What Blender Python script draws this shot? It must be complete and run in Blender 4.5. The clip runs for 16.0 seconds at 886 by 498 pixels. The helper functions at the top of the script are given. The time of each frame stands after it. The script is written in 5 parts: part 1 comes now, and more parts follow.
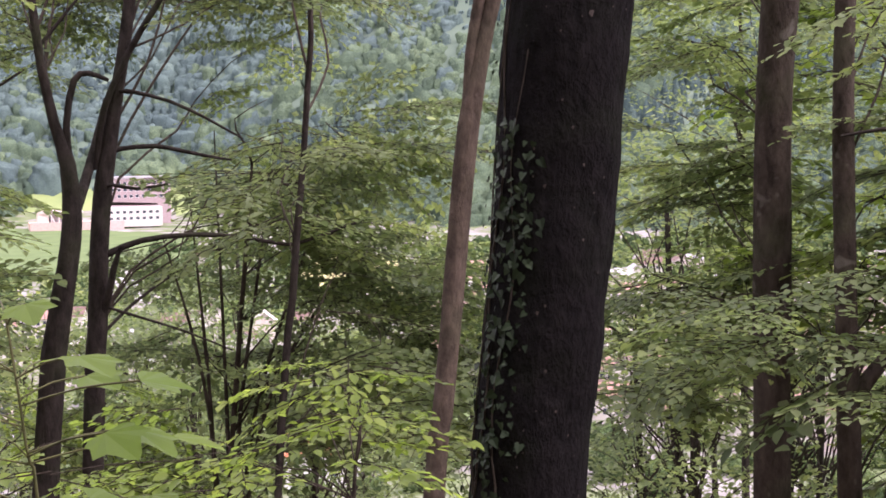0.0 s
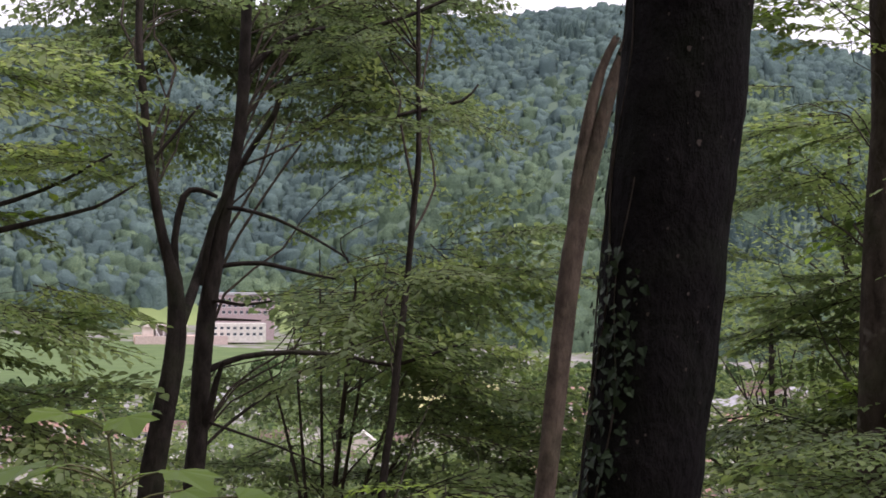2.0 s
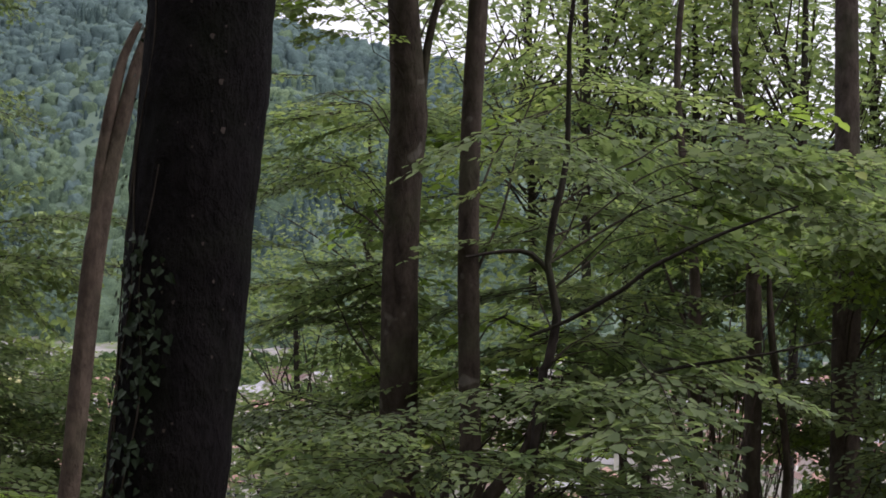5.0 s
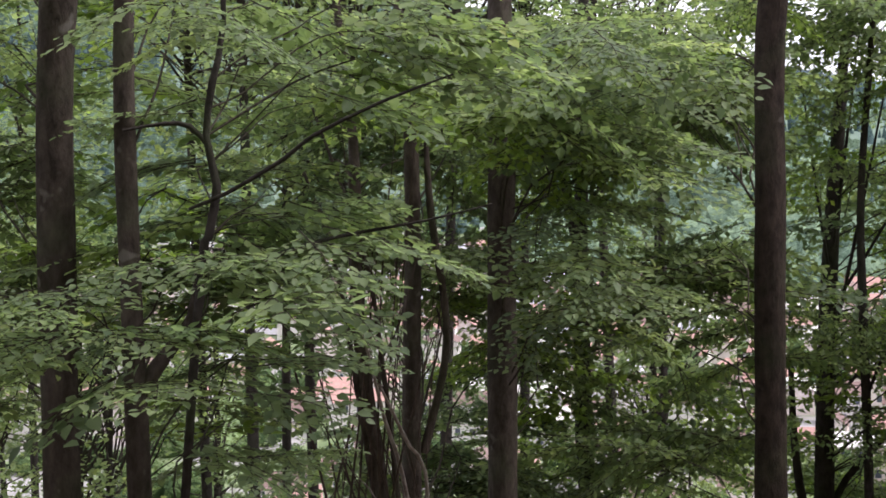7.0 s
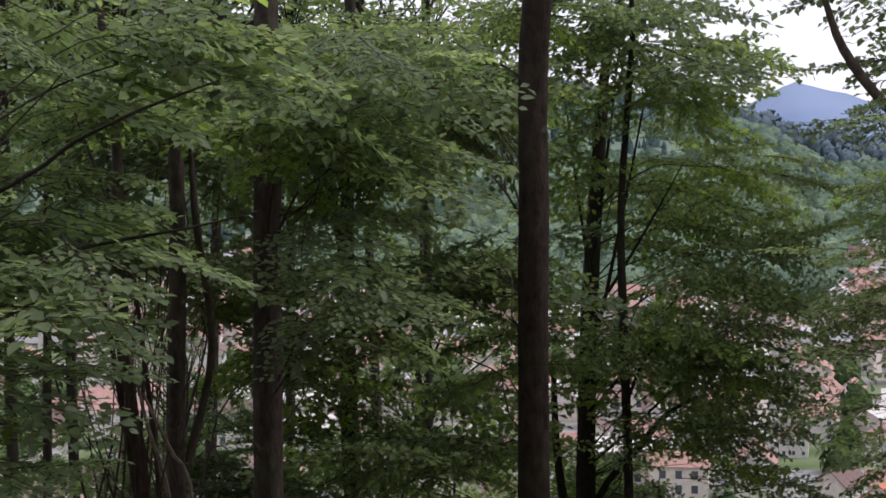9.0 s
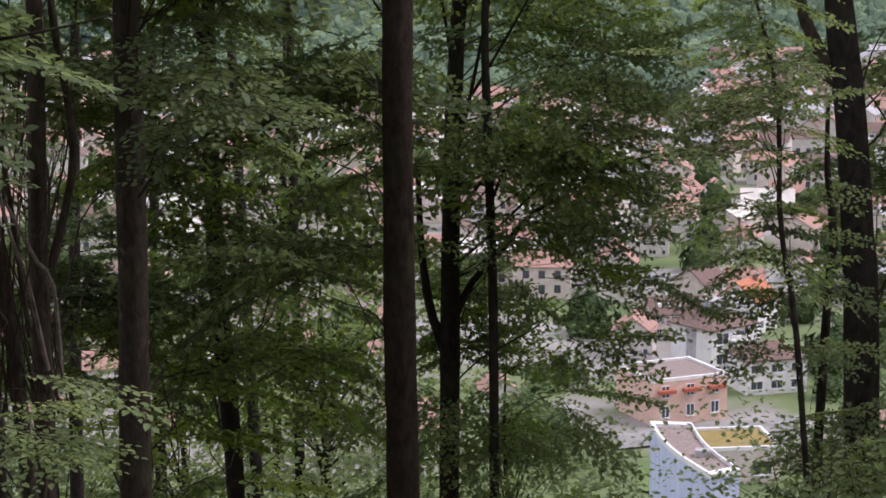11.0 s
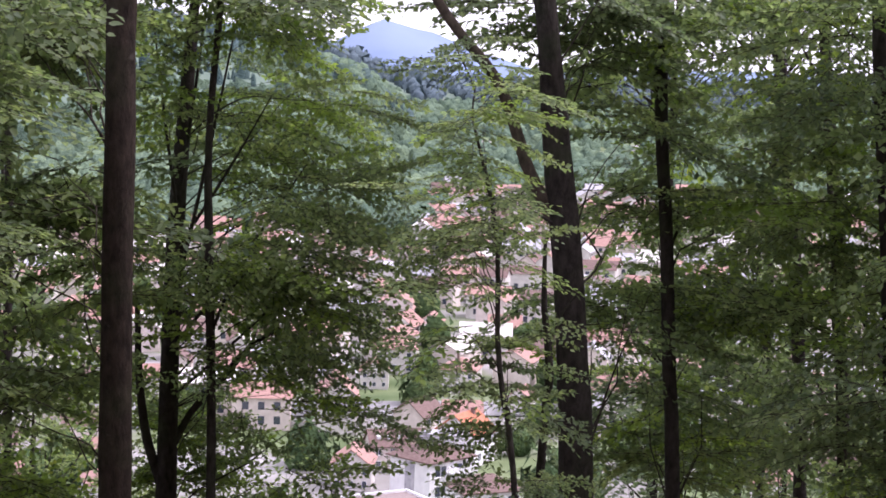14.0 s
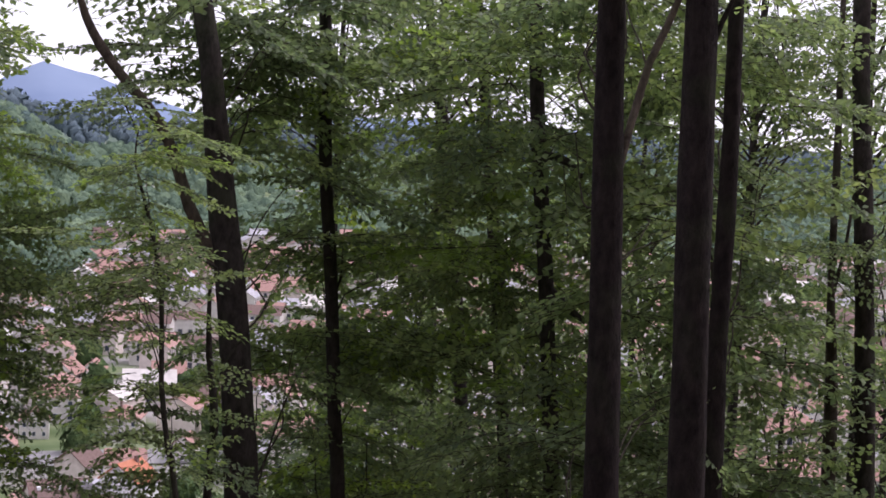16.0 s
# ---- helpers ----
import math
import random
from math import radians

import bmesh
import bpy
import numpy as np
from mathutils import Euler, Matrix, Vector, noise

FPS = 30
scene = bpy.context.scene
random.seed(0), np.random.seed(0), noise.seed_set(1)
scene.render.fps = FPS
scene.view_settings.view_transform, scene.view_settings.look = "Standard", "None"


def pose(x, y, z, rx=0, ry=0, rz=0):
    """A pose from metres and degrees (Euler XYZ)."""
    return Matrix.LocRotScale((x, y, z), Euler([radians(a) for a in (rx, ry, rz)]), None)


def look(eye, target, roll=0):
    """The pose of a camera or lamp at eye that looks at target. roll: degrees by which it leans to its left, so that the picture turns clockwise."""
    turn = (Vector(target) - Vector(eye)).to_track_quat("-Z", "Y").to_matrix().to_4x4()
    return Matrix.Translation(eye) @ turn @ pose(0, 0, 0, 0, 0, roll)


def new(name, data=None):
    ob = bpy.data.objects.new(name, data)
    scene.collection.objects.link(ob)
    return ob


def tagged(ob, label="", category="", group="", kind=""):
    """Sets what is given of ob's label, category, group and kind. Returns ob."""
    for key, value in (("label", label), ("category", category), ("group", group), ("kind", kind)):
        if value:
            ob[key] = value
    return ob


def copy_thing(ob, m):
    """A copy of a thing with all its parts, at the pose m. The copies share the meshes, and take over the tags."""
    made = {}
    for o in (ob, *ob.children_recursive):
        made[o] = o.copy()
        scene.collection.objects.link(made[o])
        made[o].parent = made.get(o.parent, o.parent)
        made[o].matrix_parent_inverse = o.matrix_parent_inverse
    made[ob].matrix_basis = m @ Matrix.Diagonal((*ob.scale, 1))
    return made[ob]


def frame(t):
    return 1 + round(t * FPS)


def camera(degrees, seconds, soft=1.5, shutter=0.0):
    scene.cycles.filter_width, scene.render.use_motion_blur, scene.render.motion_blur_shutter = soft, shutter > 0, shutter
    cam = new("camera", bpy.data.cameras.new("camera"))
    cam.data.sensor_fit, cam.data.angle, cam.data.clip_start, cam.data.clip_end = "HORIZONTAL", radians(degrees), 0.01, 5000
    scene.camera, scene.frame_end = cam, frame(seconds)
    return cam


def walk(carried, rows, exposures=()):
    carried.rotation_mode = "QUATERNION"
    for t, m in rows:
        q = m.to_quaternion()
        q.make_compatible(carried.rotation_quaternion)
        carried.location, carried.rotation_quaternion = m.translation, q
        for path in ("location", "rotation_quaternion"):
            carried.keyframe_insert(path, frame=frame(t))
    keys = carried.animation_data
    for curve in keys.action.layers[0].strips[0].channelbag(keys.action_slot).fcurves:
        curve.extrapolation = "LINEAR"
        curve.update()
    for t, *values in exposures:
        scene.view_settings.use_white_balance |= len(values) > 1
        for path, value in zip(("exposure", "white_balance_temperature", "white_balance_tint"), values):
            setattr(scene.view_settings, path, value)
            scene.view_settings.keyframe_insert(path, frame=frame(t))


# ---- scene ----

# ---------------------------------------------------------------- camera
cam = camera(26.3, 16.0, soft=1.7)
EYE = 1.6
# seconds, heading to the right of +Y, elevation, lean (degrees)
TURNS = [
    (0, 0.00, -3.50, 1.10), (0.5, -2.45, -3.16, 1.12), (1, -4.36, -2.40, 0.66), (1.5, -4.35, -1.43, 0.05),
    (2, -3.08, 0.25, -0.47), (2.5, -1.87, 1.89, -0.64), (3, -0.39, 2.32, -0.44), (3.5, 2.89, 2.21, -0.18),
    (4, 5.91, 1.71, -0.04), (4.5, 8.32, 0.51, -0.11), (5, 11.20, -0.07, 0.04), (5.2, 12.74, -0.14, 0.03),
    (7.3, 22.89, -4.64, 1.00), (7.5, 23.99, -4.81, 0.94), (8, 26.06, -4.12, 0.91), (8.2, 26.44, -3.73, 0.99),
    (10.3, 32.25, -6.14, -0.32), (10.5, 32.45, -7.05, -0.09), (11, 32.57, -9.90, 0.31), (11.5, 32.18, -12.26, -0.03),
    (12, 32.26, -13.71, -0.19), (12.5, 34.74, -12.04, -0.60), (13, 36.40, -9.03, -0.72), (13.5, 38.91, -7.10, -1.35),
    (14, 41.00, -5.83, -1.79), (14.5, 43.71, -5.01, -1.65), (15, 46.13, -4.37, -1.84), (15.5, 48.59, -4.02, -2.34),
    (16, 51.08, -4.10, -2.44),
]
EXPOSURES = [(0, 1.50, 6550, 37), (1, 1.38, 6550, 35), (1.5, 0.84, 6500, 29), (2, 0.56, 6450, 25), (2.5, 0.36, 6450, 21), (3, 0.10, 6400, 21), (4, 0.26, 6450, 20), (5, 0.42, 6350, 21), (7.5, 1.26, 6250, 20),
             (8.2, 0.72, 6150, 22), (10.5, 0.20, 6300, 20), (11.5, 1.10, 6300, 28), (12.5, 1.82, 5750, 30), (13.3, 1.66, 5900, 32), (14.3, 0.90, 6150, 31), (16, 0.48, 6200, 28)]
walk(cam, [(t, pose(0, 0, EYE, 0, 0, -a) @ pose(0, 0, 0, 90 + e) @ pose(0, 0, 0, 0, 0, -r)) for t, a, e, r in TURNS], EXPOSURES)

# ---------------------------------------------------------------- overcast sky and light
world = bpy.data.worlds.new("overcast_sky")
scene.world = world
world.use_nodes = True
wn = world.node_tree.nodes
wl = world.node_tree.links
wn.clear()
w_sky = wn.new("ShaderNodeTexSky")
w_sky.sky_type, w_sky.sun_disc = "NISHITA", False
w_sky.sun_elevation, w_sky.sun_rotation = radians(52), radians(115)
w_scale = wn.new("ShaderNodeVectorMath")
w_scale.operation = "SCALE"
w_scale.inputs["Scale"].default_value = 0.10
w_mix = wn.new("ShaderNodeMixRGB")
w_mix.inputs["Fac"].default_value = 0.88
w_mix.inputs["Color2"].default_value = (0.93, 0.95, 1.0, 1)
w_bg = wn.new("ShaderNodeBackground")
w_bg.inputs["Strength"].default_value = 1.0
w_out = wn.new("ShaderNodeOutputWorld")
wl.new(w_sky.outputs[0], w_scale.inputs[0])
wl.new(w_scale.outputs[0], w_mix.inputs["Color1"])
wl.new(w_mix.outputs[0], w_bg.inputs["Color"])
wl.new(w_bg.outputs[0], w_out.inputs["Surface"])

sun_data = bpy.data.lights.new("sun", "SUN")
sun_data.energy, sun_data.angle, sun_data.color = 1.7, radians(30), (1.0, 0.96, 0.9)
sun = new("sun", sun_data)
sun.matrix_world = look((62 * math.sin(radians(115)), 62 * math.cos(radians(115)), 79), (0, 0, 0))


# ---------------------------------------------------------------- small tools
def material(name, rough=0.8, spec=0.3):
    m = bpy.data.materials.new(name)
    m.use_nodes = True
    b = m.node_tree.nodes["Principled BSDF"]
    b.inputs["Roughness"].default_value = rough
    b.inputs["Specular IOR Level"].default_value = spec
    return m, m.node_tree.nodes, m.node_tree.links, b


def ramp(nodes, *stops):
    r = nodes.new("ShaderNodeValToRGB")
    while len(r.color_ramp.elements) < len(stops):
        r.color_ramp.elements.new(0.5)
    for e, (p, c) in zip(r.color_ramp.elements, stops):
        e.position, e.color = p, (*c, 1)
    return r


def noise_node(nodes, links, scale, detail=4, stretch=None, kind="Object"):
    tc = nodes.new("ShaderNodeTexCoord")
    n = nodes.new("ShaderNodeTexNoise")
    n.inputs["Scale"].default_value, n.inputs["Detail"].default_value = scale, detail
    if stretch:
        mp = nodes.new("ShaderNodeMapping")
        mp.inputs["Scale"].default_value = stretch
        links.new(tc.outputs[kind], mp.inputs["Vector"])
        links.new(mp.outputs[0], n.inputs["Vector"])
    else:
        links.new(tc.outputs[kind], n.inputs["Vector"])
    return n


def bump(nodes, links, height, b, strength=0.4, distance=0.02):
    k = nodes.new("ShaderNodeBump")
    k.inputs["Strength"].default_value, k.inputs["Distance"].default_value = strength, distance
    links.new(height, k.inputs["Height"])
    links.new(k.outputs[0], b.inputs["Normal"])


def bark_material(name, dark, light, moss=(0.05, 0.07, 0.03), moss_amount=0.3, spot=None, scale=1.0, grain=0.5, gloss=0.1):
    m, n, l, b = material(name, 0.92, gloss)
    a = noise_node(n, l, 14 * scale, 7, (1, 1, grain))
    a.inputs["Roughness"].default_value = 0.65
    c = noise_node(n, l, 2.3 * scale, 4)
    r = ramp(n, (0.32, dark), (0.72, light))
    l.new(a.outputs["Fac"], r.inputs[0])
    mix = n.new("ShaderNodeMixRGB")
    mix.inputs["Color2"].default_value = (*moss, 1)
    mr = ramp(n, (0.5, (0, 0, 0)), (0.72, (moss_amount, moss_amount, moss_amount)))
    l.new(c.outputs["Fac"], mr.inputs[0])
    l.new(mr.outputs[0], mix.inputs["Fac"])
    l.new(r.outputs[0], mix.inputs["Color1"])
    last = mix
    if spot:
        v = noise_node(n, l, 5.5, 2)
        sr = ramp(n, (0.71, (0, 0, 0)), (0.76, (0.6, 0.6, 0.6)))
        l.new(v.outputs["Fac"], sr.inputs[0])
        last = n.new("ShaderNodeMixRGB")
        last.inputs["Color2"].default_value = (*spot, 1)
        l.new(sr.outputs[0], last.inputs["Fac"])
        l.new(mix.outputs[0], last.inputs["Color1"])
    l.new(last.outputs[0], b.inputs["Base Color"])
    bump(n, l, a.outputs["Fac"], b, 1.0, 0.03)
    return m


def leaf_material(name, dark, mid, light, sheen=0.48, through_light=0.38, yellow=(0.30, 0.30, 0.03), gloss=0.32):
    m, n, l, b = material(name, sheen, gloss)
    info = n.new("ShaderNodeObjectInfo")
    geo = n.new("ShaderNodeNewGeometry")
    add = n.new("ShaderNodeMath")
    add.operation = "MULTIPLY_ADD"
    add.inputs[1].default_value = 0.55
    half = n.new("ShaderNodeMath")
    half.operation = "MULTIPLY"
    half.inputs[1].default_value = 0.45
    l.new(info.outputs["Random"], half.inputs[0])
    l.new(geo.outputs["Random Per Island"], add.inputs[0])
    l.new(half.outputs[0], add.inputs[2])
    r = ramp(n, (0.0, dark), (0.5, mid), (0.93, light), (1.0, yellow))
    l.new(add.outputs[0], r.inputs[0])
    l.new(r.outputs[0], b.inputs["Base Color"])
    tr = n.new("ShaderNodeBsdfTranslucent")
    br = n.new("ShaderNodeMixRGB")
    br.blend_type = "MULTIPLY"
    br.inputs["Fac"].default_value = 1
    br.inputs["Color2"].default_value = (1.80, 1.82, 1.40, 1)
    l.new(r.outputs[0], br.inputs["Color1"])
    l.new(br.outputs[0], tr.inputs["Color"])
    mx = n.new("ShaderNodeMixShader")
    mx.inputs[0].default_value = through_light
    l.new(b.outputs[0], mx.inputs[1])
    l.new(tr.outputs[0], mx.inputs[2])
    l.new(mx.outputs[0], n["Material Output"].inputs["Surface"])
    return m


def mottled(name, dark, light, scale, rough=0.9, depth=0.0, stretch=None, detail=5, lo=0.3, hi=0.7):
    m, n, l, b = material(name, rough, 0.2)
    a = noise_node(n, l, scale, detail, stretch)
    r = ramp(n, (lo, dark), (hi, light))
    l.new(a.outputs["Fac"], r.inputs[0])
    l.new(r.outputs[0], b.inputs["Base Color"])
    if depth:
        bump(n, l, a.outputs["Fac"], b, 0.8, depth)
    return m


def mesh_of(name, verts, faces, mats, slots=None, smooth=True):
    me = bpy.data.meshes.new(name)
    verts = np.asarray(verts, dtype=np.float32)
    if isinstance(faces, np.ndarray) and faces.shape[1] == 4 and (faces[:, 2] == faces[:, 3]).any():
        faces = [tuple(q[:3]) if q[2] == q[3] else tuple(q) for q in faces.tolist()]
    if isinstance(faces, np.ndarray):
        k = faces.shape[1]
        me.vertices.add(len(verts))
        me.vertices.foreach_set("co", verts.ravel())
        me.loops.add(faces.size)
        me.loops.foreach_set("vertex_index", faces.astype(np.int32).ravel())
        me.polygons.add(len(faces))
        me.polygons.foreach_set("loop_start", np.arange(0, faces.size, k, dtype=np.int32))
        me.update(calc_edges=True)
    else:
        me.from_pydata([tuple(v) for v in verts.tolist()], [], faces)
    for m in mats:
        me.materials.append(m)
    if slots is not None:
        me.polygons.foreach_set("material_index", np.asarray(slots, dtype=np.int32))
    if smooth:
        me.polygons.foreach_set("use_smooth", np.ones(len(me.polygons), dtype=bool))
    me.update()
    return me


def part(name, me, parent, label="", at=None):
    ob = new(name, me)
    ob.parent = parent
    if at is not None:
        ob.matrix_basis = at
    return tagged(ob, label)


def spot(heading, elevation, away):
    """The place seen from the eye under that heading and elevation, so many metres away over the ground."""
    a = radians(heading)
    return np.array((away * math.sin(a), away * math.cos(a), EYE + away * math.tan(radians(elevation))))


def smooth_path(points, step=0.25):
    p = np.asarray(points, dtype=float)
    q = np.vstack((2 * p[0] - p[1], p, 2 * p[-1] - p[-2]))
    out = []
    for i in range(1, len(q) - 2):
        n = max(2, int(np.linalg.norm(q[i + 1][:3] - q[i][:3]) / step))
        for s in np.arange(n) / n:
            out.append(0.5 * (2 * q[i] + (q[i + 1] - q[i - 1]) * s + (2 * q[i - 1] - 5 * q[i] + 4 * q[i + 1] - q[i + 2]) * s * s
                              + (3 * q[i] - q[i - 1] - 3 * q[i + 1] + q[i + 2]) * s ** 3))
    out.append(q[-2])
    return np.array(out)


def tube(path, sides=10, rough=0.06, seed=0):
    """A closed tapering limb along rows of (x, y, z, radius)."""
    rng = np.random.default_rng(seed)
    n = len(path)
    d = np.gradient(path[:, :3], axis=0)
    d /= np.linalg.norm(d, axis=1)[:, None] + 1e-9
    ref = np.array((0.31, 0.95, 0.05)) if abs(d[0, 2]) > 0.5 else np.array((0.0, 0.0, 1.0))
    u = np.cross(d, ref)
    u /= np.linalg.norm(u, axis=1)[:, None] + 1e-9
    w = np.cross(d, u)
    a = np.arange(sides) / sides * 2 * math.pi
    lump = 1 + rough * (np.sin(3 * a[None] + 0.4 * np.arange(n)[:, None] + rng.random() * 6) * 0.5
                        + rng.normal(0, 0.35, (n, sides)) + np.sin(0.9 * np.arange(n)[:, None] + rng.random() * 6) * 0.4)
    r = np.maximum(path[:, 3:4], 0.002) * lump
    v = path[:, None, :3] + r[:, :, None] * (np.cos(a)[None, :, None] * u[:, None] + np.sin(a)[None, :, None] * w[:, None])
    v = v.reshape(-1, 3)
    i = np.arange(n - 1)[:, None] * sides
    j = np.arange(sides)[None]
    k = (j + 1) % sides
    f = np.stack((i + j, i + sides + j, i + sides + k, i + k), -1).reshape(-1, 4)
    return v, f


# ---------------------------------------------------------------- lie of the land
DOWNHILL = (math.sin(radians(25)), math.cos(radians(25)))
VALLEY = -57.0
RIDGE_A = [-180, -60, -14, -2, 2, 6.6, 9, 11, 16, 25, 33, 36, 38.4, 39.8, 41.2, 180]
RIDGE_E = [3.0, 5.0, 6.4, 6.9, 7.2, 6.4, 5.7, 5.3, 4.0, 2.4, 0.6, 0.1, -0.7, -1.8, -3.6, -3.6]
FOOT_A = [-60, -8, -4, 5, 15, 30, 38, 42, 60]
FOOT_R = [1400, 1380, 1200, 1050, 900, 760, 700, 900, 1000]
BACK_A = [-180, 30, 38, 44, 52, 60, 68, 90, 180]
BACK_E = [-0.9, -0.9, -0.75, -0.95, -0.7, -0.9, -1.6, -1.0, -0.9]


def ease(t):
    t = np.clip(t, 0, 1)
    return t * t * (3 - 2 * t)


def ground_z(x, y):
    x, y = np.asarray(x, dtype=float), np.asarray(y, dtype=float)
    r = np.hypot(x, y)
    a = np.degrees(np.arctan2(x, y))
    u = x * DOWNHILL[0] + y * DOWNHILL[1]
    slope = -0.52 * np.clip(u, -140, None)
    z = VALLEY + 6 * np.log1p(np.exp(np.clip((slope - VALLEY) / 6, -30, 30)))
    z = np.where((slope - VALLEY) / 6 > 29, slope, z)
    foot = np.interp(a, FOOT_A, FOOT_R)
    front = np.where(u > 0, np.maximum(EYE + (foot + 1000) * np.tan(np.radians(np.interp(a, RIDGE_A, RIDGE_E))) - VALLEY, 0) * ease((r - foot) / 1000) ** 0.8, 0)
    back = np.where(u > 0, np.maximum(EYE + 3000 * np.tan(np.radians(np.interp(a, BACK_A, BACK_E))) - VALLEY, 0) * ease((r - 1900) / 1100), 0)
    fade = 1 - 0.5 * ease((r - 2600) / 2000)
    return z + np.maximum(front, back) * fade


# ---------------------------------------------------------------- materials
M_WOODFLOOR = mottled("shadowy_wood_floor", (0.095, 0.14, 0.105), (0.13, 0.18, 0.13), 0.03)
M_LITTER = mottled("leaf_litter", (0.035, 0.026, 0.018), (0.11, 0.08, 0.05), 6.0, 0.95, 0.03)
M_GROUND, g_nodes, g_links, g_bsdf = material("gardens_and_yards", 0.95, 0.15)
g_noise = noise_node(g_nodes, g_links, 0.045, 8)
g_ramp = ramp(g_nodes, (0.30, (0.075, 0.115, 0.045)), (0.47, (0.15, 0.19, 0.09)), (0.54, (0.23, 0.22, 0.20)), (0.70, (0.36, 0.345, 0.33)))
g_links.new(g_noise.outputs["Fac"], g_ramp.inputs[0])
g_links.new(g_ramp.outputs[0], g_bsdf.inputs["Base Color"])
M_MEADOW = mottled("hill_meadow", (0.17, 0.23, 0.09), (0.25, 0.31, 0.12), 0.03)
M_BARK = bark_material("brown_beech_bark", (0.027, 0.021, 0.017), (0.092, 0.074, 0.061), moss_amount=0.35, spot=(0.16, 0.15, 0.13))
M_BARK_RED = bark_material("dark_reddish_bark", (0.017, 0.0125, 0.010), (0.053, 0.039, 0.031), moss_amount=0.2, spot=(0.08, 0.07, 0.06))
M_BARK_DARK = bark_material("dark_tree_bark", (0.017, 0.014, 0.013), (0.062, 0.052, 0.046), moss_amount=0.35)
# bark colour held near black, standing in for forest shade on the trunk
M_BARK_IVY = bark_material("shade_blackened_furrowed_bark", (0.0048, 0.0044, 0.0046), (0.0148, 0.0130, 0.0132), moss=(0.009, 0.0105, 0.007), moss_amount=0.6, scale=1.6, grain=0.6, gloss=0.06)
M_BARK_PALE = bark_material("pale_brown_bark", (0.040, 0.031, 0.025), (0.135, 0.105, 0.082), moss_amount=0.25, spot=(0.24, 0.23, 0.2))
# bark darkened in colour to make up for thin canopy shade
M_BARK_BLACK = bark_material("shade_darkened_bark", (0.010, 0.0075, 0.0075), (0.036, 0.027, 0.025), moss_amount=0.2)
M_TWIG = bark_material("twig_bark", (0.022, 0.018, 0.014), (0.075, 0.060, 0.048))
M_STEM = bark_material("reddish_hazel_bark", (0.034, 0.023, 0.019), (0.100, 0.072, 0.058), moss_amount=0.15)
M_DEAD = bark_material("bleached_dead_wood", (0.16, 0.13, 0.11), (0.42, 0.38, 0.34), moss_amount=0.0)
M_LEAF = leaf_material("beech_leaves", (0.080, 0.120, 0.052), (0.155, 0.212, 0.085), (0.258, 0.316, 0.122), through_light=0.5, yellow=(0.32, 0.36, 0.11))
# darker copy of the beech leaves, crown shade put into the colour
M_LEAF_DARK = leaf_material("shade_tinted_leaves", (0.069, 0.104, 0.055), (0.128, 0.175, 0.085), (0.198, 0.252, 0.115), through_light=0.5, yellow=(0.21, 0.265, 0.11))
# saplings' light green, also painted into crowns as sky shining through
M_LEAF_FRESH = leaf_material("fresh_and_backlit_leaves", (0.105, 0.165, 0.036), (0.165, 0.242, 0.050), (0.235, 0.312, 0.068), through_light=0.55)
M_MAPLE = leaf_material("maple_leaves", (0.095, 0.168, 0.030), (0.135, 0.22, 0.036), (0.185, 0.275, 0.046), sheen=0.5, through_light=0.5, gloss=0.25)
M_SHOOT = mottled("green_brown_shoot", (0.07, 0.075, 0.03), (0.14, 0.14, 0.06), 20.0, 0.7)
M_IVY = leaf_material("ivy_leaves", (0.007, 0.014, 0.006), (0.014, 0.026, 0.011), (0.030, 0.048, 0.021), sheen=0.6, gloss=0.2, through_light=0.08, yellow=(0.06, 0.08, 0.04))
M_LICHEN = mottled("pale_lichen", (0.026, 0.021, 0.018), (0.085, 0.069, 0.060), 90)


def meadow(a, r):
    """Clearings on the hillside."""
    z = ground_z(r * np.sin(np.radians(a)), r * np.cos(np.radians(a)))
    e = np.degrees(np.arctan2(z - EYE, r))
    wob = 0.12 * np.sin(a * 3.1) + 0.08 * np.sin(a * 7.7 + 1)
    m = ((abs(a + 0.3) < 0.95) & (abs(e - 0.85 - wob) < 0.20)) | ((abs(a - 0.6) < 0.6) & (abs(e - 2.8 - wob) < 0.15)) | ((abs(a + 3.8) < 0.8) & (abs(e - 0.5 - wob) < 0.10)) | ((abs(a + 10.6) < 1.6) & (abs(e + 1.75 + wob) < 0.16))
    return m | ((a > -12.6) & (a < -7.0) & (r < 1480)) | ((a > -15.5) & (a < -7.0) & (r < 1385))


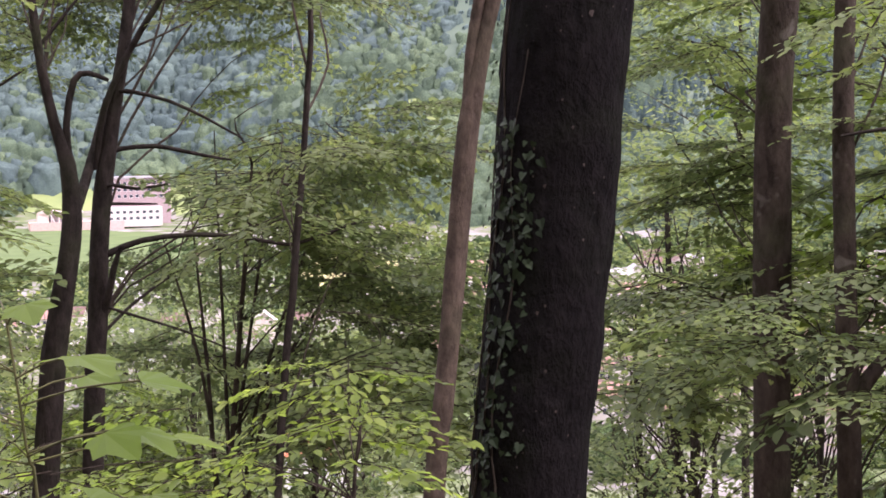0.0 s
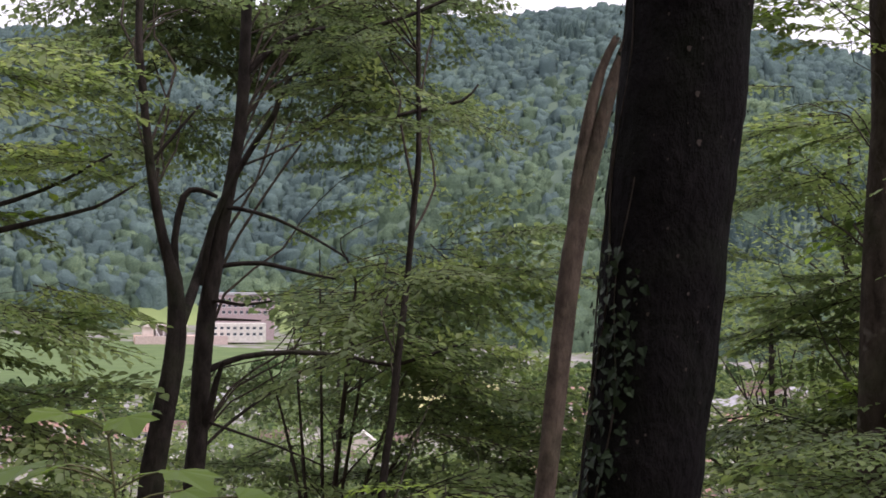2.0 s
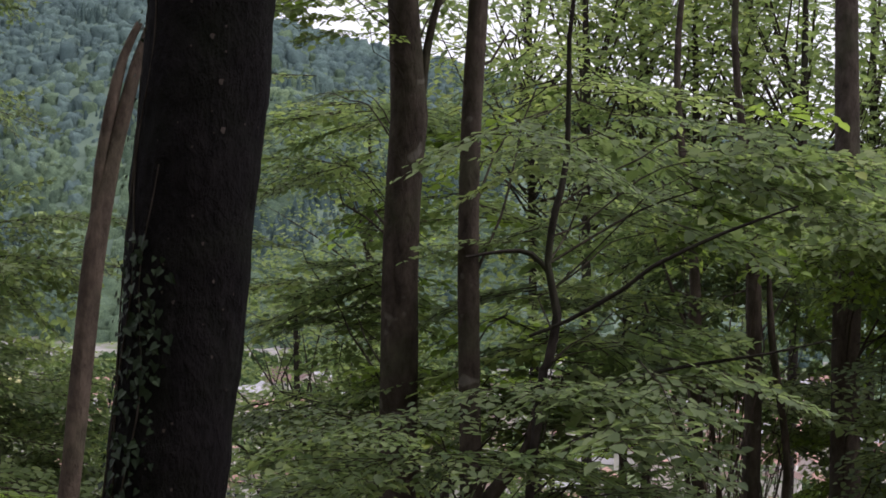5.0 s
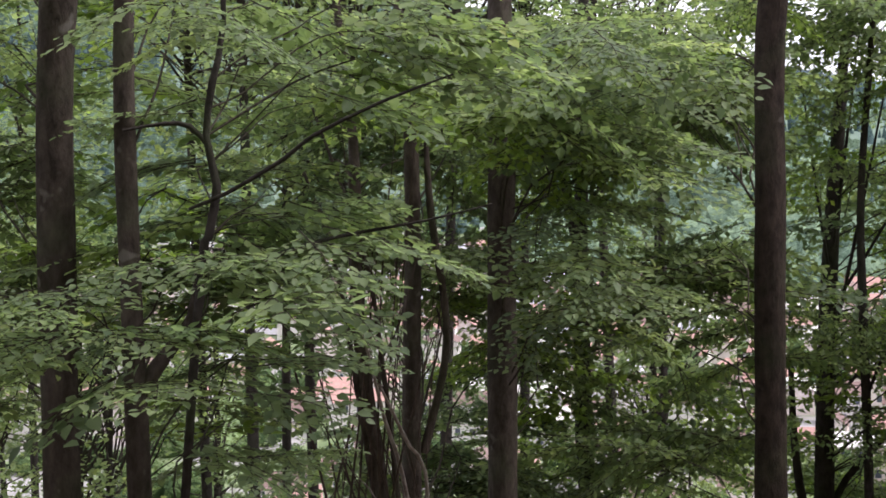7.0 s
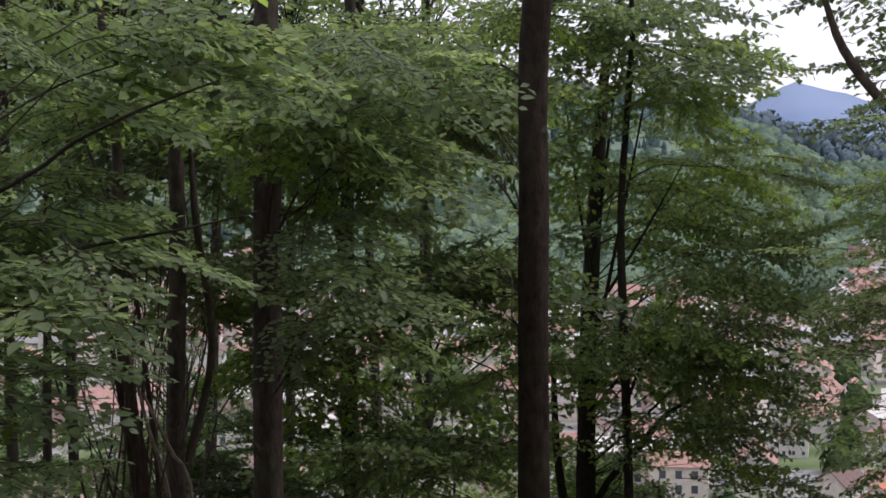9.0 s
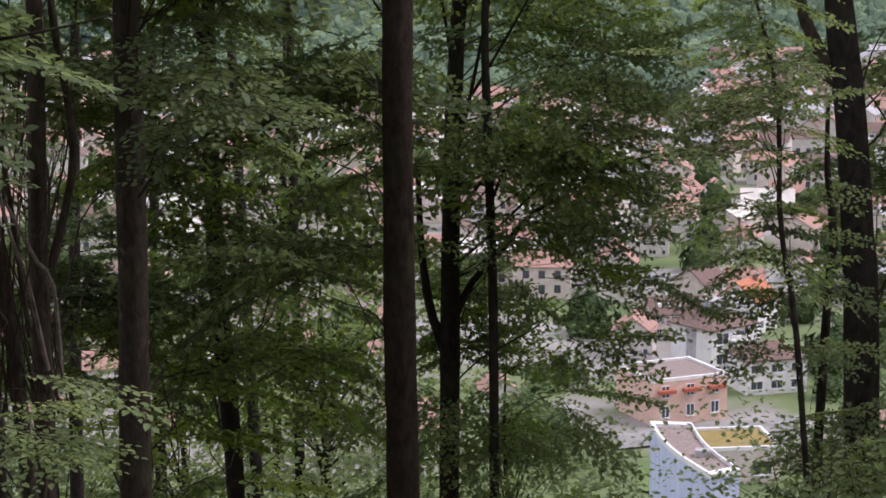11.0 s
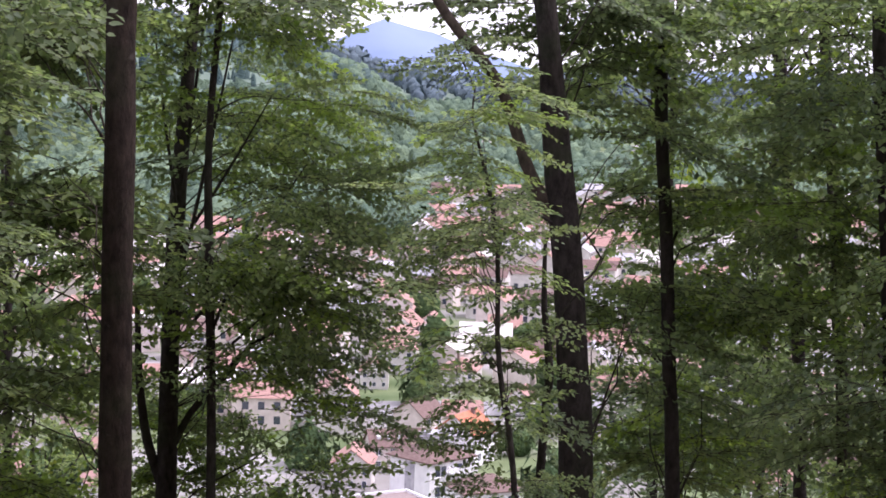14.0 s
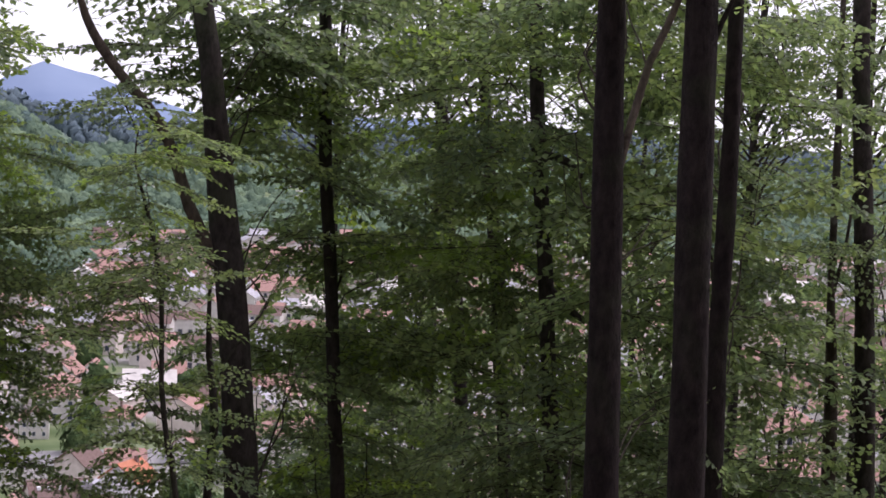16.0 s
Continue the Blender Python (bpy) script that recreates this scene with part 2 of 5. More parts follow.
# ---------------------------------------------------------------- the ground, one sheet to the horizon
def build_ground():
    rings = np.concatenate((np.linspace(0.5, 30, 30), np.linspace(33, 160, 44), np.linspace(170, 1000, 50), np.linspace(1030, 3000, 70), np.linspace(3100, 4900, 14)))
    turns = np.radians(np.concatenate((np.arange(-20, 70, 0.5), np.arange(70, 340, 3.0))))
    x = rings[:, None] * np.sin(turns)[None]
    y = rings[:, None] * np.cos(turns)[None]
    z = ground_z(x, y)
    v = np.stack((x, y, z), -1).reshape(-1, 3)
    m = len(turns)
    i = np.arange(len(rings) - 1)[:, None] * m
    j = np.arange(m)[None]
    k = (j + 1) % m
    f = np.stack((i + j, i + k, i + m + k, i + m + j), -1).reshape(-1, 4)
    faces = f.tolist() + [list(range(m))[::-1]]
    mid = v[f].mean(axis=1)
    far = np.hypot(mid[:, 0], mid[:, 1])
    head = np.degrees(np.arctan2(mid[:, 0], mid[:, 1]))
    hill = (far > 650) & (mid[:, 2] > VALLEY + 5) & ~meadow(head, far)
    slots = np.append(np.where(hill, 1, np.where((far > 650) & (mid[:, 2] > VALLEY + 5), 3, np.where((far < 200) & (mid[:, 2] > VALLEY + 4), 2, 0))), 2)
    tagged(new("ground", mesh_of("ground", v, faces, [M_GROUND, M_WOODFLOOR, M_LITTER, M_MEADOW], slots)), "steep forest slope falling to a green valley floor and hills", "ground", kind="structure")


build_ground()


# ---------------------------------------------------------------- leaves and sprays
def leaf_outline(length, width):
    return np.array(((0, 0, 0), (0.3 * length, 0.5 * width, 0.08 * width), (0.68 * length, 0.40 * width, 0.06 * width), (length, 0, -0.10 * length),
                     (0.68 * length, -0.40 * width, 0.06 * width), (0.3 * length, -0.5 * width, 0.08 * width)))


LEAF_FACES = np.array(((0, 3, 2, 1), (0, 5, 4, 3)))
PLAIN_FACES = np.array(((0, 2, 1, 1), (0, 3, 2, 2)))


def plain_leaf(length, width):
    return np.array(((0, 0, 0), (0.48 * length, 0.5 * width, 0.1 * width), (length, 0, -0.08 * length), (0.48 * length, -0.5 * width, 0.1 * width)))


def turned(axis_yaw, pitch_, roll_):
    return np.array(Euler((roll_, pitch_, axis_yaw)).to_matrix())


def spray_mesh(name, seed, length, side_twigs, per_twig, leaf_len, mat, plain=False, tilt=0.21):
    """A flat spray of leaves on a forked twig, along +X."""
    rng = np.random.default_rng(seed)
    V, F, S = [], [], []
    count = 0

    def add(v, f, s):
        nonlocal count
        V.append(v)
        F.append(f + count)
        S.append(np.full(len(f), s))
        count += len(v)

    def twig(p0, yaw, ln, r0, n_leaf):
        m = 3
        s = np.linspace(0, 1, m)
        bend = rng.normal(0, 0.25)
        pts = np.stack((p0[0] + ln * s * np.cos(yaw + bend * s), p0[1] + ln * s * np.sin(yaw + bend * s), p0[2] - 0.16 * ln * s * s + rng.normal(0, 0.01, m), r0 * (1 - 0.75 * s)), -1)
        v, f = tube(pts, 3, 0)
        add(v, f, 1)
        for i in range(n_leaf):
            q = (i + 0.7) / n_leaf
            at = np.array([np.interp(q, s, pts[:, c]) for c in range(3)])
            side = 1 if i % 2 else -1
            size = leaf_len * rng.uniform(0.7, 1.2)
            a = yaw + bend * q + side * rng.uniform(0.5, 1.1) * (1 - 0.5 * (i == n_leaf - 1))
            m3 = turned(a, rng.normal(0.16, tilt), rng.normal(0, tilt))
            if plain:
                add(at + plain_leaf(size, size * rng.uniform(0.62, 0.8)) @ m3.T, PLAIN_FACES, 0)
            else:
                add(at + leaf_outline(size, size * rng.uniform(0.6, 0.76)) @ m3.T, LEAF_FACES, 0)
        return pts

    main = twig((0, 0, 0), 0, length, 0.006, per_twig)
    for i in range(side_twigs):
        q = 0.12 + 0.8 * i / side_twigs
        at = np.array([np.interp(q, np.linspace(0, 1, 3), main[:, c]) for c in range(3)])
        side = 1 if i % 2 else -1
        twig(at, side * rng.uniform(0.6, 1.0), length * (0.62 - 0.35 * q) * rng.uniform(0.75, 1.2), 0.0035, max(3, int(per_twig * (1 - 0.45 * q))))
    return mesh_of(name, np.vstack(V), np.vstack(F), [mat, M_TWIG], np.concatenate(S), smooth=False)


SPRAYS = [spray_mesh("leafy_spray", 10 + i, 1.0, 13, 11, 0.083, M_LEAF) for i in range(7)]
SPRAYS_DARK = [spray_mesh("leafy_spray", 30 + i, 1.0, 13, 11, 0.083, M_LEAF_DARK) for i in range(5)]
SPRAYS_FRESH = [spray_mesh("leafy_spray", 50 + i, 0.7, 6, 7, 0.095, M_LEAF_FRESH) for i in range(4)]
SPRAYS_THIN = [spray_mesh("leafy_spray", 70 + i, 1.05, 7, 6, 0.075, M_LEAF) for i in range(4)]
FAR_SPRAYS = [spray_mesh("leafy_spray", 110 + i, 1.2, 16, 12, 0.088, M_LEAF, True, 0.50) for i in range(8)]
FAR_DARK = [spray_mesh("leafy_spray", 130 + i, 1.2, 16, 12, 0.088, M_LEAF_DARK, True, 0.50) for i in range(6)]
# yellow-green sprays, painted highlights of sky-lit leaves in far crowns
FAR_BACKLIT = [spray_mesh("leafy_spray", 150 + i, 1.1, 13, 11, 0.092, M_LEAF_FRESH, True, 0.48) for i in range(4)]
SPRAYS_FLAT = [spray_mesh("leafy_spray", 170 + i, 1.0, 13, 11, 0.075, M_LEAF, False, 0.10) for i in range(4)]
SPRAYS_BROAD_DARK = [spray_mesh("leafy_spray", 210 + i, 0.95, 10, 8, 0.112, M_LEAF_DARK, False, 0.26) for i in range(4)]
SPRAYS_BROAD = [spray_mesh("leafy_spray", 190 + i, 0.95, 10, 8, 0.112, M_LEAF, False, 0.26) for i in range(5)]
# kinds d and b carry the shade-darkened leaf colour
KINDS = {"h": SPRAYS_BROAD, "b": SPRAYS_BROAD_DARK, "n": SPRAYS, "d": SPRAYS_DARK, "f": SPRAYS_FRESH, "t": SPRAYS_THIN, "l": SPRAYS_FLAT}
FAR_KINDS = {"n": FAR_SPRAYS, "d": FAR_DARK, "f": FAR_BACKLIT, "t": SPRAYS_THIN}


# ---------------------------------------------------------------- trees
class Tree:
    """A tree rooted on the slope. stem: rows of (heading, elevation, thickness in cm at 10 m), from low to high, seen at the distance away."""

    def __init__(self, name, label, away, stem, bark, seed, up=7.0, sides=14, category="tree", group="forest trees", rough=0.05, step=0.3, lean_in=0.0):
        self.rng = np.random.default_rng(seed)
        self.away, self.bark, self.seed = away, bark, seed
        rows = [np.append(spot(a, e, away), 0.5 * w * away / 1000) for a, e, w in stem]
        low = rows[0]
        dirn = (rows[0] - rows[1])[:3]
        dirn = dirn / (abs(dirn[2]) + 1e-6)
        z0 = ground_z(low[0], low[1])
        drop = low[2] - z0
        foot = low[:3] + dirn * drop * 0.55
        foot[2] = ground_z(foot[0], foot[1])
        base = np.append(foot - (0, 0, 0.15), low[3] * 1.45)
        mid = np.append(foot + 0.25 * (low[:3] - foot), low[3] * 1.12)
        top = rows[-1]
        updir = (rows[-1] - rows[-2])[:3]
        updir = updir / (np.linalg.norm(updir) + 1e-6)
        rows = [base, mid] + rows
        if up > 0:
            for s in (0.35, 0.7, 1.0):
                rows.append(np.append(top[:3] + updir * up * s + self.rng.normal(0, 0.12, 3) * (1, 1, 0), top[3] * (1 - 0.72 * s)))
        self.foot = foot
        self.root = tagged(new(name), label, category, group)
        self.root.location = foot
        self.path = smooth_path(rows, step)
        v, f = tube(self.path, sides, rough, seed)
        part("trunk", mesh_of("trunk", v - foot, f, [bark]), self.root)
        self.boughs = 0

    def limb(self, rows, name="limb", deeper=0.0, sides=8, bark=None):
        """rows as for the stem; deeper: how much farther away its tip is than its start."""
        n = len(rows)
        pts = [np.append(spot(a, e, self.away + deeper * i / (n - 1)), 0.5 * w * self.away / 1000) for i, (a, e, w) in enumerate(rows)]
        v, f = tube(smooth_path(pts, 0.15), sides, 0.06, self.seed + n)
        part(name, mesh_of(name, v - self.foot, f, [bark or self.bark]), self.root)

    def leafy(self, a0, a1, e0, e1, d0, d1, boughs, per=7, kinds="nnd", size=1.0):
        """Boughs that end within these headings, elevations and distances, each with its sprays."""
        rng = self.rng
        loose = 0.26 if d0 > 14.2 else 0.06 if kinds == "l" else 0.15
        for _ in range(round(boughs * 0.6)):
            tip = spot(rng.uniform(a0, a1), rng.uniform(e0, e1), rng.uniform(d0, d1))
            rise = rng.uniform(0.1, 0.75)
            k = np.argmin(np.hypot(*(self.path[:, :2] - tip[:2]).T) * 0.2 + abs(self.path[:, 2] - (tip[2] - rise * np.hypot(*(self.path[:, :2].mean(0) - tip[:2])))))
            start = self.path[k]
            reach = np.linalg.norm(tip - start[:3])
            m = 6
            s = np.linspace(0, 1, m)
            pts = start[:3] + (tip - start[:3]) * s[:, None]
            pts[:, 2] += reach * 0.10 * np.sin(s * math.pi)
            pts[1:-1] += rng.normal(0, 0.032 * reach, (m - 2, 3))
            r0 = min(start[3] * 0.5, 0.003 + 0.0032 * reach)
            rows = smooth_path(np.column_stack((pts, r0 * (1 - 0.82 * s))), 0.25)
            v, f = tube(rows, 5, 0.05, int(rng.integers(1e6)))
            bough = part("bough", mesh_of("bough", v - self.foot, f, [M_TWIG]), self.root)
            along = tip - start[:3]
            heading = math.atan2(along[1], along[0])
            for i in range(max(3, round(per * 0.68))):
                q = 1 - (i / per) ** 1.1 * min(0.8, 1.9 / reach)
                at = np.array([np.interp(q, np.linspace(0, 1, len(rows)), rows[:, c]) for c in range(3)])
                at[2] += rng.normal(0, 0.10)
                side = (1 if i % 2 else -1) * (0 if i == 0 else 1)
                yaw = heading + side * rng.uniform(0.4, 1.2)
                kind = (FAR_KINDS if d0 > 14.2 else KINDS)[kinds[rng.integers(len(kinds))]]
                sc = size * rng.uniform(0.75, 1.2)
                mat = Matrix.Translation(at - self.foot) @ Euler((rng.normal(0, loose), rng.normal(0.08, loose), yaw)).to_matrix().to_4x4() @ Matrix.Diagonal((sc, sc, sc, 1))
                part("leafy_spray", kind[rng.integers(len(kind))], bough, at=mat)


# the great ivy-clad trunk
ivy_tree = Tree("old_tree", "thick trunk of an old tree, coloured blackish for shade, with ivy on one flank", 7.2,
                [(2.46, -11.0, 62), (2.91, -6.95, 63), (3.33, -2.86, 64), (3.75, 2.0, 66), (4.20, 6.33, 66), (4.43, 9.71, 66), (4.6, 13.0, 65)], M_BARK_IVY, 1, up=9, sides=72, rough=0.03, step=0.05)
pale = Tree("leaning_tree", "slender pale brown trunk forking beside the old tree", 10.5,
            [(-0.42, -10.96, 12), (-0.13, -8.6, 11.5), (0.14, -6.22, 11), (0.49, -2.81, 12), (0.84, 0.19, 12), (1.31, 2.56, 8.5), (1.65, 3.93, 8), (2.0, 5.3, 7), (2.5, 6.66, 6)], M_BARK_PALE, 2, up=5)
pale.limb([(0.80, 0.1, 8), (0.90, 1.2, 8), (0.97, 2.39, 7), (1.27, 4.1, 7), (1.64, 5.64, 5), (2.12, 6.66, 4)])
left_a = Tree("forked_tree", "dark slender trunk forking into two crooked stems", 13.0,
              [(-11.95, -8.81, 14), (-11.57, -5.6, 12.5), (-11.24, -3.76, 11), (-11.06, -2.4, 10.5), (-11.14, -0.71, 8.6), (-11.48, 0.47, 5.5), (-11.78, 2.0, 5.1), (-11.93, 3.2, 4.7), (-12.14, 5.18, 4.3), (-12.25, 6.76, 3.9), (-12.05, 9.12, 3.1)], M_BARK_DARK, 3, up=4)
left_a.limb([(-11.04, -2.3, 7), (-10.77, -1.62, 5.8), (-10.57, -1.01, 5.4), (-10.36, -0.32, 5), (-10.2, 0.3, 4.2), (-9.95, 1.2, 3)], deeper=0.9)
left_a.limb([(-11.83, 2.8, 2.4), (-11.02, 3.78, 1.8), (-10.4, 4.51, 1)])
left_a.limb([(-11.09, -0.8, 5), (-11.14, 0.47, 4), (-10.88, 1.75, 4), (-10.46, 1.97, 3), (-9.87, 1.75, 2)])
left_b = Tree("slender_tree", "dark slender trunk with a second stem rising from it", 13.4,
              [(-10.62, -8.83, 11), (-10.4, -5.6, 10.5), (-10.3, -3.5, 10), (-10.17, -1.79, 9.6), (-9.97, -0.5, 8.6), (-9.63, 1.4, 7.0), (-9.2, 3.97, 6.6), (-9.08, 6.6, 5.9), (-9.07, 9.23, 5.1)], M_BARK_DARK, 4, up=5)
left_b.limb([(-10.31, -0.9, 3.7), (-10.02, 0.92, 3.7), (-9.18, 2.69, 3.7), (-8.63, 3.59, 3.4), (-8.17, 4.32, 3.2), (-7.78, 5.28, 3.0), (-6.74, 5.87, 2.5), (-5.79, 6.68, 2.4), (-4.83, 7.05, 2.2), (-4.02, 7.31, 2.0), (-1.92, 8.23, 1.7), (0.02, 8.84, 1.4), (1.63, 9.21, 0.8)], deeper=-0.6)
left_b.limb([(-8.93, 7.65, 3), (-8.22, 8.22, 2.6), (-7.35, 8.72, 2.2), (-6.63, 9.21, 1.8)])
left_b.limb([(-9.06, 5.42, 4), (-8.35, 6.15, 3.6), (-7.4, 6.65, 3.2), (-6.5, 6.9, 2)])
left_b.limb([(-9.64, 1.4, 2.6), (-9.24, 1.41, 2.2), (-8.12, 1.11, 1.8), (-6.99, 0.56, 1.5), (-5.94, -0.07, 1)], deeper=-0.4)
left_b.limb([(-10.0, -0.45, 3), (-9.58, -0.29, 2.6), (-8.58, -0.22, 2.4), (-7.76, -0.38, 2.2), (-7.12, -0.53, 1.8), (-6.3, -0.68, 1)])
left_b.limb([(-10.34, -5.3, 6), (-10.08, -4.7, 4.6), (-9.88, -3.84, 3.6), (-9.68, -3.24, 2)], deeper=-0.2)
left_b.limb([(-10.15, -1.5, 2.2), (-9.88, -1.35, 2), (-9.15, -1.48, 1.7), (-8.21, -1.36, 1)], deeper=-0.2)
left_b.limb([(-10.18, -2.0, 2), (-9.95, -1.91, 1.8), (-9.2, -1.93, 1.4), (-8.54, -1.95, 0.8)], deeper=0.2)
left_b.limb([(-10.3, -5.8, 2), (-9.53, -5.07, 2), (-8.97, -4.63, 1.7), (-8.22, -4.1, 1.5), (-7.47, -3.56, 1.2), (-6.54, -3.31, 0.8)], deeper=0.5)
left_b.limb([(-10.35, -4.9, 1.8), (-9.2, -5.3, 1.5), (-7.9, -5.75, 1.2), (-6.4, -6.4, 0.8)], deeper=-0.4)
left_b.limb([(-10.3, -3.55, 4.4), (-9.97, -3.37, 3.6), (-9.04, -3.03, 3.2), (-7.58, -2.89, 2.6), (-6.02, -3.01, 2.2), (-4.98, -3.22, 2), (-4.25, -3.2, 2), (-2.37, -2.57, 1)])
thin = Tree("young_tree", "thin dark stem of a young tree", 12.5,
            [(-5.03, -8.89, 4.2), (-4.59, -4.99, 4.2), (-4.42, -3.12, 4.2), (-4.16, -0.72, 3.4), (-3.95, 1.84, 3.4), (-3.84, 3.1, 3.1), (-3.88, 6.16, 2.5), (-3.96, 9.35, 2.1)], M_BARK_DARK, 5, up=3, sides=9)
thin.limb([(-6.24, 4.11, 1.2), (-4.95, 4.18, 1.8), (-3.82, 4.42, 2.2)], deeper=0.0)
thin.limb([(-3.82, 4.42, 2.2), (-2.53, 4.73, 1.6), (-2.05, 5.22, 1)])
right_a = Tree("beech", "straight brown beech trunk with a swelling", 12.0,
               [(9.79, -10.99, 20), (9.83, -6.31, 20), (9.90, -1.26, 20), (10.0, 1.5, 19), (10.18, 3.93, 19.5), (10.07, 6.3, 17), (9.95, 9.66, 15.5)], M_BARK, 6, up=8)
right_a.limb([(10.35, 3.7, 7), (10.57, 4.6, 5), (10.71, 5.87, 4.5), (10.99, 7.13, 4), (11.42, 8.3, 4), (11.67, 9.29, 3)])
right_b = Tree("beech", "straight slim grey-brown beech trunk", 11.5,
               [(12.08, -10.95, 13), (12.02, -6.31, 12), (11.97, -1.29, 11.5), (12.0, 2.0, 11), (12.16, 5.43, 11), (12.43, 9.61, 10)], M_BARK, 7, up=8)
right_b.limb([(12.15, -8.2, 9), (12.74, -7.37, 8), (13.26, -6.72, 7), (13.78, -5.9, 5), (14.09, -4.23, 4)])
bush = Tree("hazel_thicket", "many-stemmed hazel with tangled thin stems", 11.0,
            [(13.9, -6.5, 5), (14.36, -3.56, 5), (14.65, -2.05, 5), (14.36, -0.53, 4), (14.61, 1.14, 4), (14.96, 2.8, 3)], M_BARK_DARK, 8, up=3, sides=9)
bush.limb([(13.8, -2.7, 1.6), (14.98, -2.23, 2.4), (16.68, -1.25, 2.4), (17.54, -0.59, 2.2), (19.59, 0.39, 1.8), (21.81, 1.2, 1.0)], deeper=-0.5)
bush.limb([(15.24, -4.77, 2.4), (16.44, -4.12, 2.4), (18.14, -3.65, 1.9), (20.87, -3.2, 1.4), (22.93, -2.73, 0.9)], deeper=-0.5)
bush.limb([(11.9, -0.32, 1.5), (13.06, -0.14, 2), (13.88, -0.22, 3), (14.5, -0.9, 3)])
thick_a = Tree("thicket_tree", "dark stem in a dense tangled thicket", 15.0,
               [(19.47, -12.17, 8.5), (19.11, -9.12, 8), (18.77, -5.71, 7), (18.77, -2.31, 7), (18.73, -0.27, 5)], M_BARK, 9, up=4, sides=9)
thick_a.limb([(19.3, -12.17, 3.4), (18.71, -8.09, 3), (18.12, -4.33, 2.4), (17.18, -1.43, 1.4)])
thick_a.limb([(19.99, -12.19, 3), (19.43, -6.75, 2.6), (18.98, -4.01, 2.2), (17.56, 0.26, 1.4)])
thick_a.limb([(20.47, -13.2, 3), (20.02, -10.67, 2.2), (19.54, -9.14, 2), (19.15, -7.43, 1.6), (18.61, -5.37, 1)], "dead_stick", -1.3, 6, M_DEAD)
thick_a.limb([(20.9, -13.5, 2.2), (20.75, -10.74, 2), (20.3, -10.0, 2), (19.8, -8.97, 1.8), (19.4, -8.11, 1.2)], "dead_stick", -1.3, 6, M_DEAD)
thick_b = Tree("thicket_tree", "brownish stem in a dense tangled thicket", 15.6,
               [(20.34, -12.2, 11), (20.41, -7.46, 10), (20.51, -4.05, 9), (20.5, -0.64, 8), (20.45, 1.06, 5)], M_BARK, 10, up=4, sides=9)
thick_b.limb([(20.72, -10.18, 5), (21.48, -6.8, 4), (21.05, -2.86, 4), (20.93, -0.31, 2)])
tree_a = Tree("beech", "straight brown beech trunk behind hanging leaves", 16.0,
              [(23.0, -17.09, 17), (23.12, -10.72, 16), (23.17, -4.1, 15), (23.25, 0.5, 14)], M_BARK, 11, up=9)
tree_a2 = Tree("slender_tree", "slim dark trunk half hidden by leaves", 19.0,
               [(26.08, -17.23, 10), (25.9, -14.2, 10), (25.65, -10.8, 10), (25.58, -7.55, 9), (25.57, -4.14, 8), (25.67, -0.72, 7), (25.75, 2.66, 6)], M_BARK_DARK, 12, up=6)
tree_a2.limb([(25.5, -4.4, 5), (24.98, -1.22, 5), (24.9, 0.65, 5), (24.72, 2.34, 4)])
tree_b = Tree("beech", "straight dark brown beech trunk", 16.0,
              [(31.26, -17.36, 18.5), (31.22, -9.19, 17), (31.23, -2.4, 16), (31.38, 3.67, 15.5)], M_BARK_RED, 13, up=9)
tree_p = Tree("leafy_tree", "dark trunk with a broad leafy crown", 20.0,
              [(32.72, -17.37, 11), (32.78, -12.62, 11), (32.82, -9.2, 10), (32.95, -5.0, 9), (33.21, -0.84, 7), (33.47, 2.0, 5)], M_BARK_DARK, 14, up=3)
tree_p.limb([(32.74, -13.3, 6), (32.14, -11.59, 5), (31.89, -9.54, 4), (31.82, -7.49, 3)])
tree_p.limb([(32.9, -12.0, 5), (33.45, -10.92, 4), (34.23, -10.06, 4), (35.27, -8.86, 3), (36.13, -8.35, 2)])
for a0, e0, a1, e1, w in ((32.9, -7.5, 34.7, 1.2, 2.6), (32.95, -6.0, 35.7, -1.4, 2.2), (33.0, -4.5, 33.9, 2.8, 2.2), (32.85, -9.0, 36.8, -3.4, 2.2), (33.0, -5.2, 32.1, 1.4, 2.0), (32.8, -10.5, 37.3, -6.2, 2.0)):
    tree_p.limb([(a0, e0, w), (a0 * 0.72 + a1 * 0.28, e0 * 0.75 + e1 * 0.25, w * 0.85), (a0 * 0.35 + a1 * 0.65, e0 * 0.38 + e1 * 0.62, w * 0.6), (a1, e1, w * 0.25)], deeper=-0.8, sides=6)
tree_p2 = Tree("young_tree", "thin stem beneath a leafy crown", 18.5,
               [(34.14, -17.37, 5.5), (34.09, -10.92, 5), (33.95, -6.65, 5), (33.87, -2.53, 4), (34.21, 2.48, 3)], M_BARK_DARK, 15, up=2, sides=9)
tree_p2.limb([(34.05, -8.5, 2), (34.6, -7.2, 1.6), (35.4, -6.4, 1)], sides=6)
tree_c = Tree("leaning_beech", "dark leaning beech trunk with a long side limb", 18.0,
              [(45.28, -12.44, 18.5), (45.06, -9.4, 17.5), (44.78, -5.99, 16), (44.34, -2.59, 15), (43.99, 0.47, 12), (43.68, 2.49, 11)], M_BARK_DARK, 16, up=7)
tree_c.limb([(44.3, -4.9, 7.0), (43.96, -4.22, 7.4), (43.41, -3.12, 7.0), (42.95, -1.77, 6.2), (42.4, -0.6, 6.2), (41.26, 0.73, 5.5), (40.65, 1.56, 5.5), (40.2, 2.38, 4.7), (39.8, 3.6, 3.1)], bark=M_BARK_PALE)
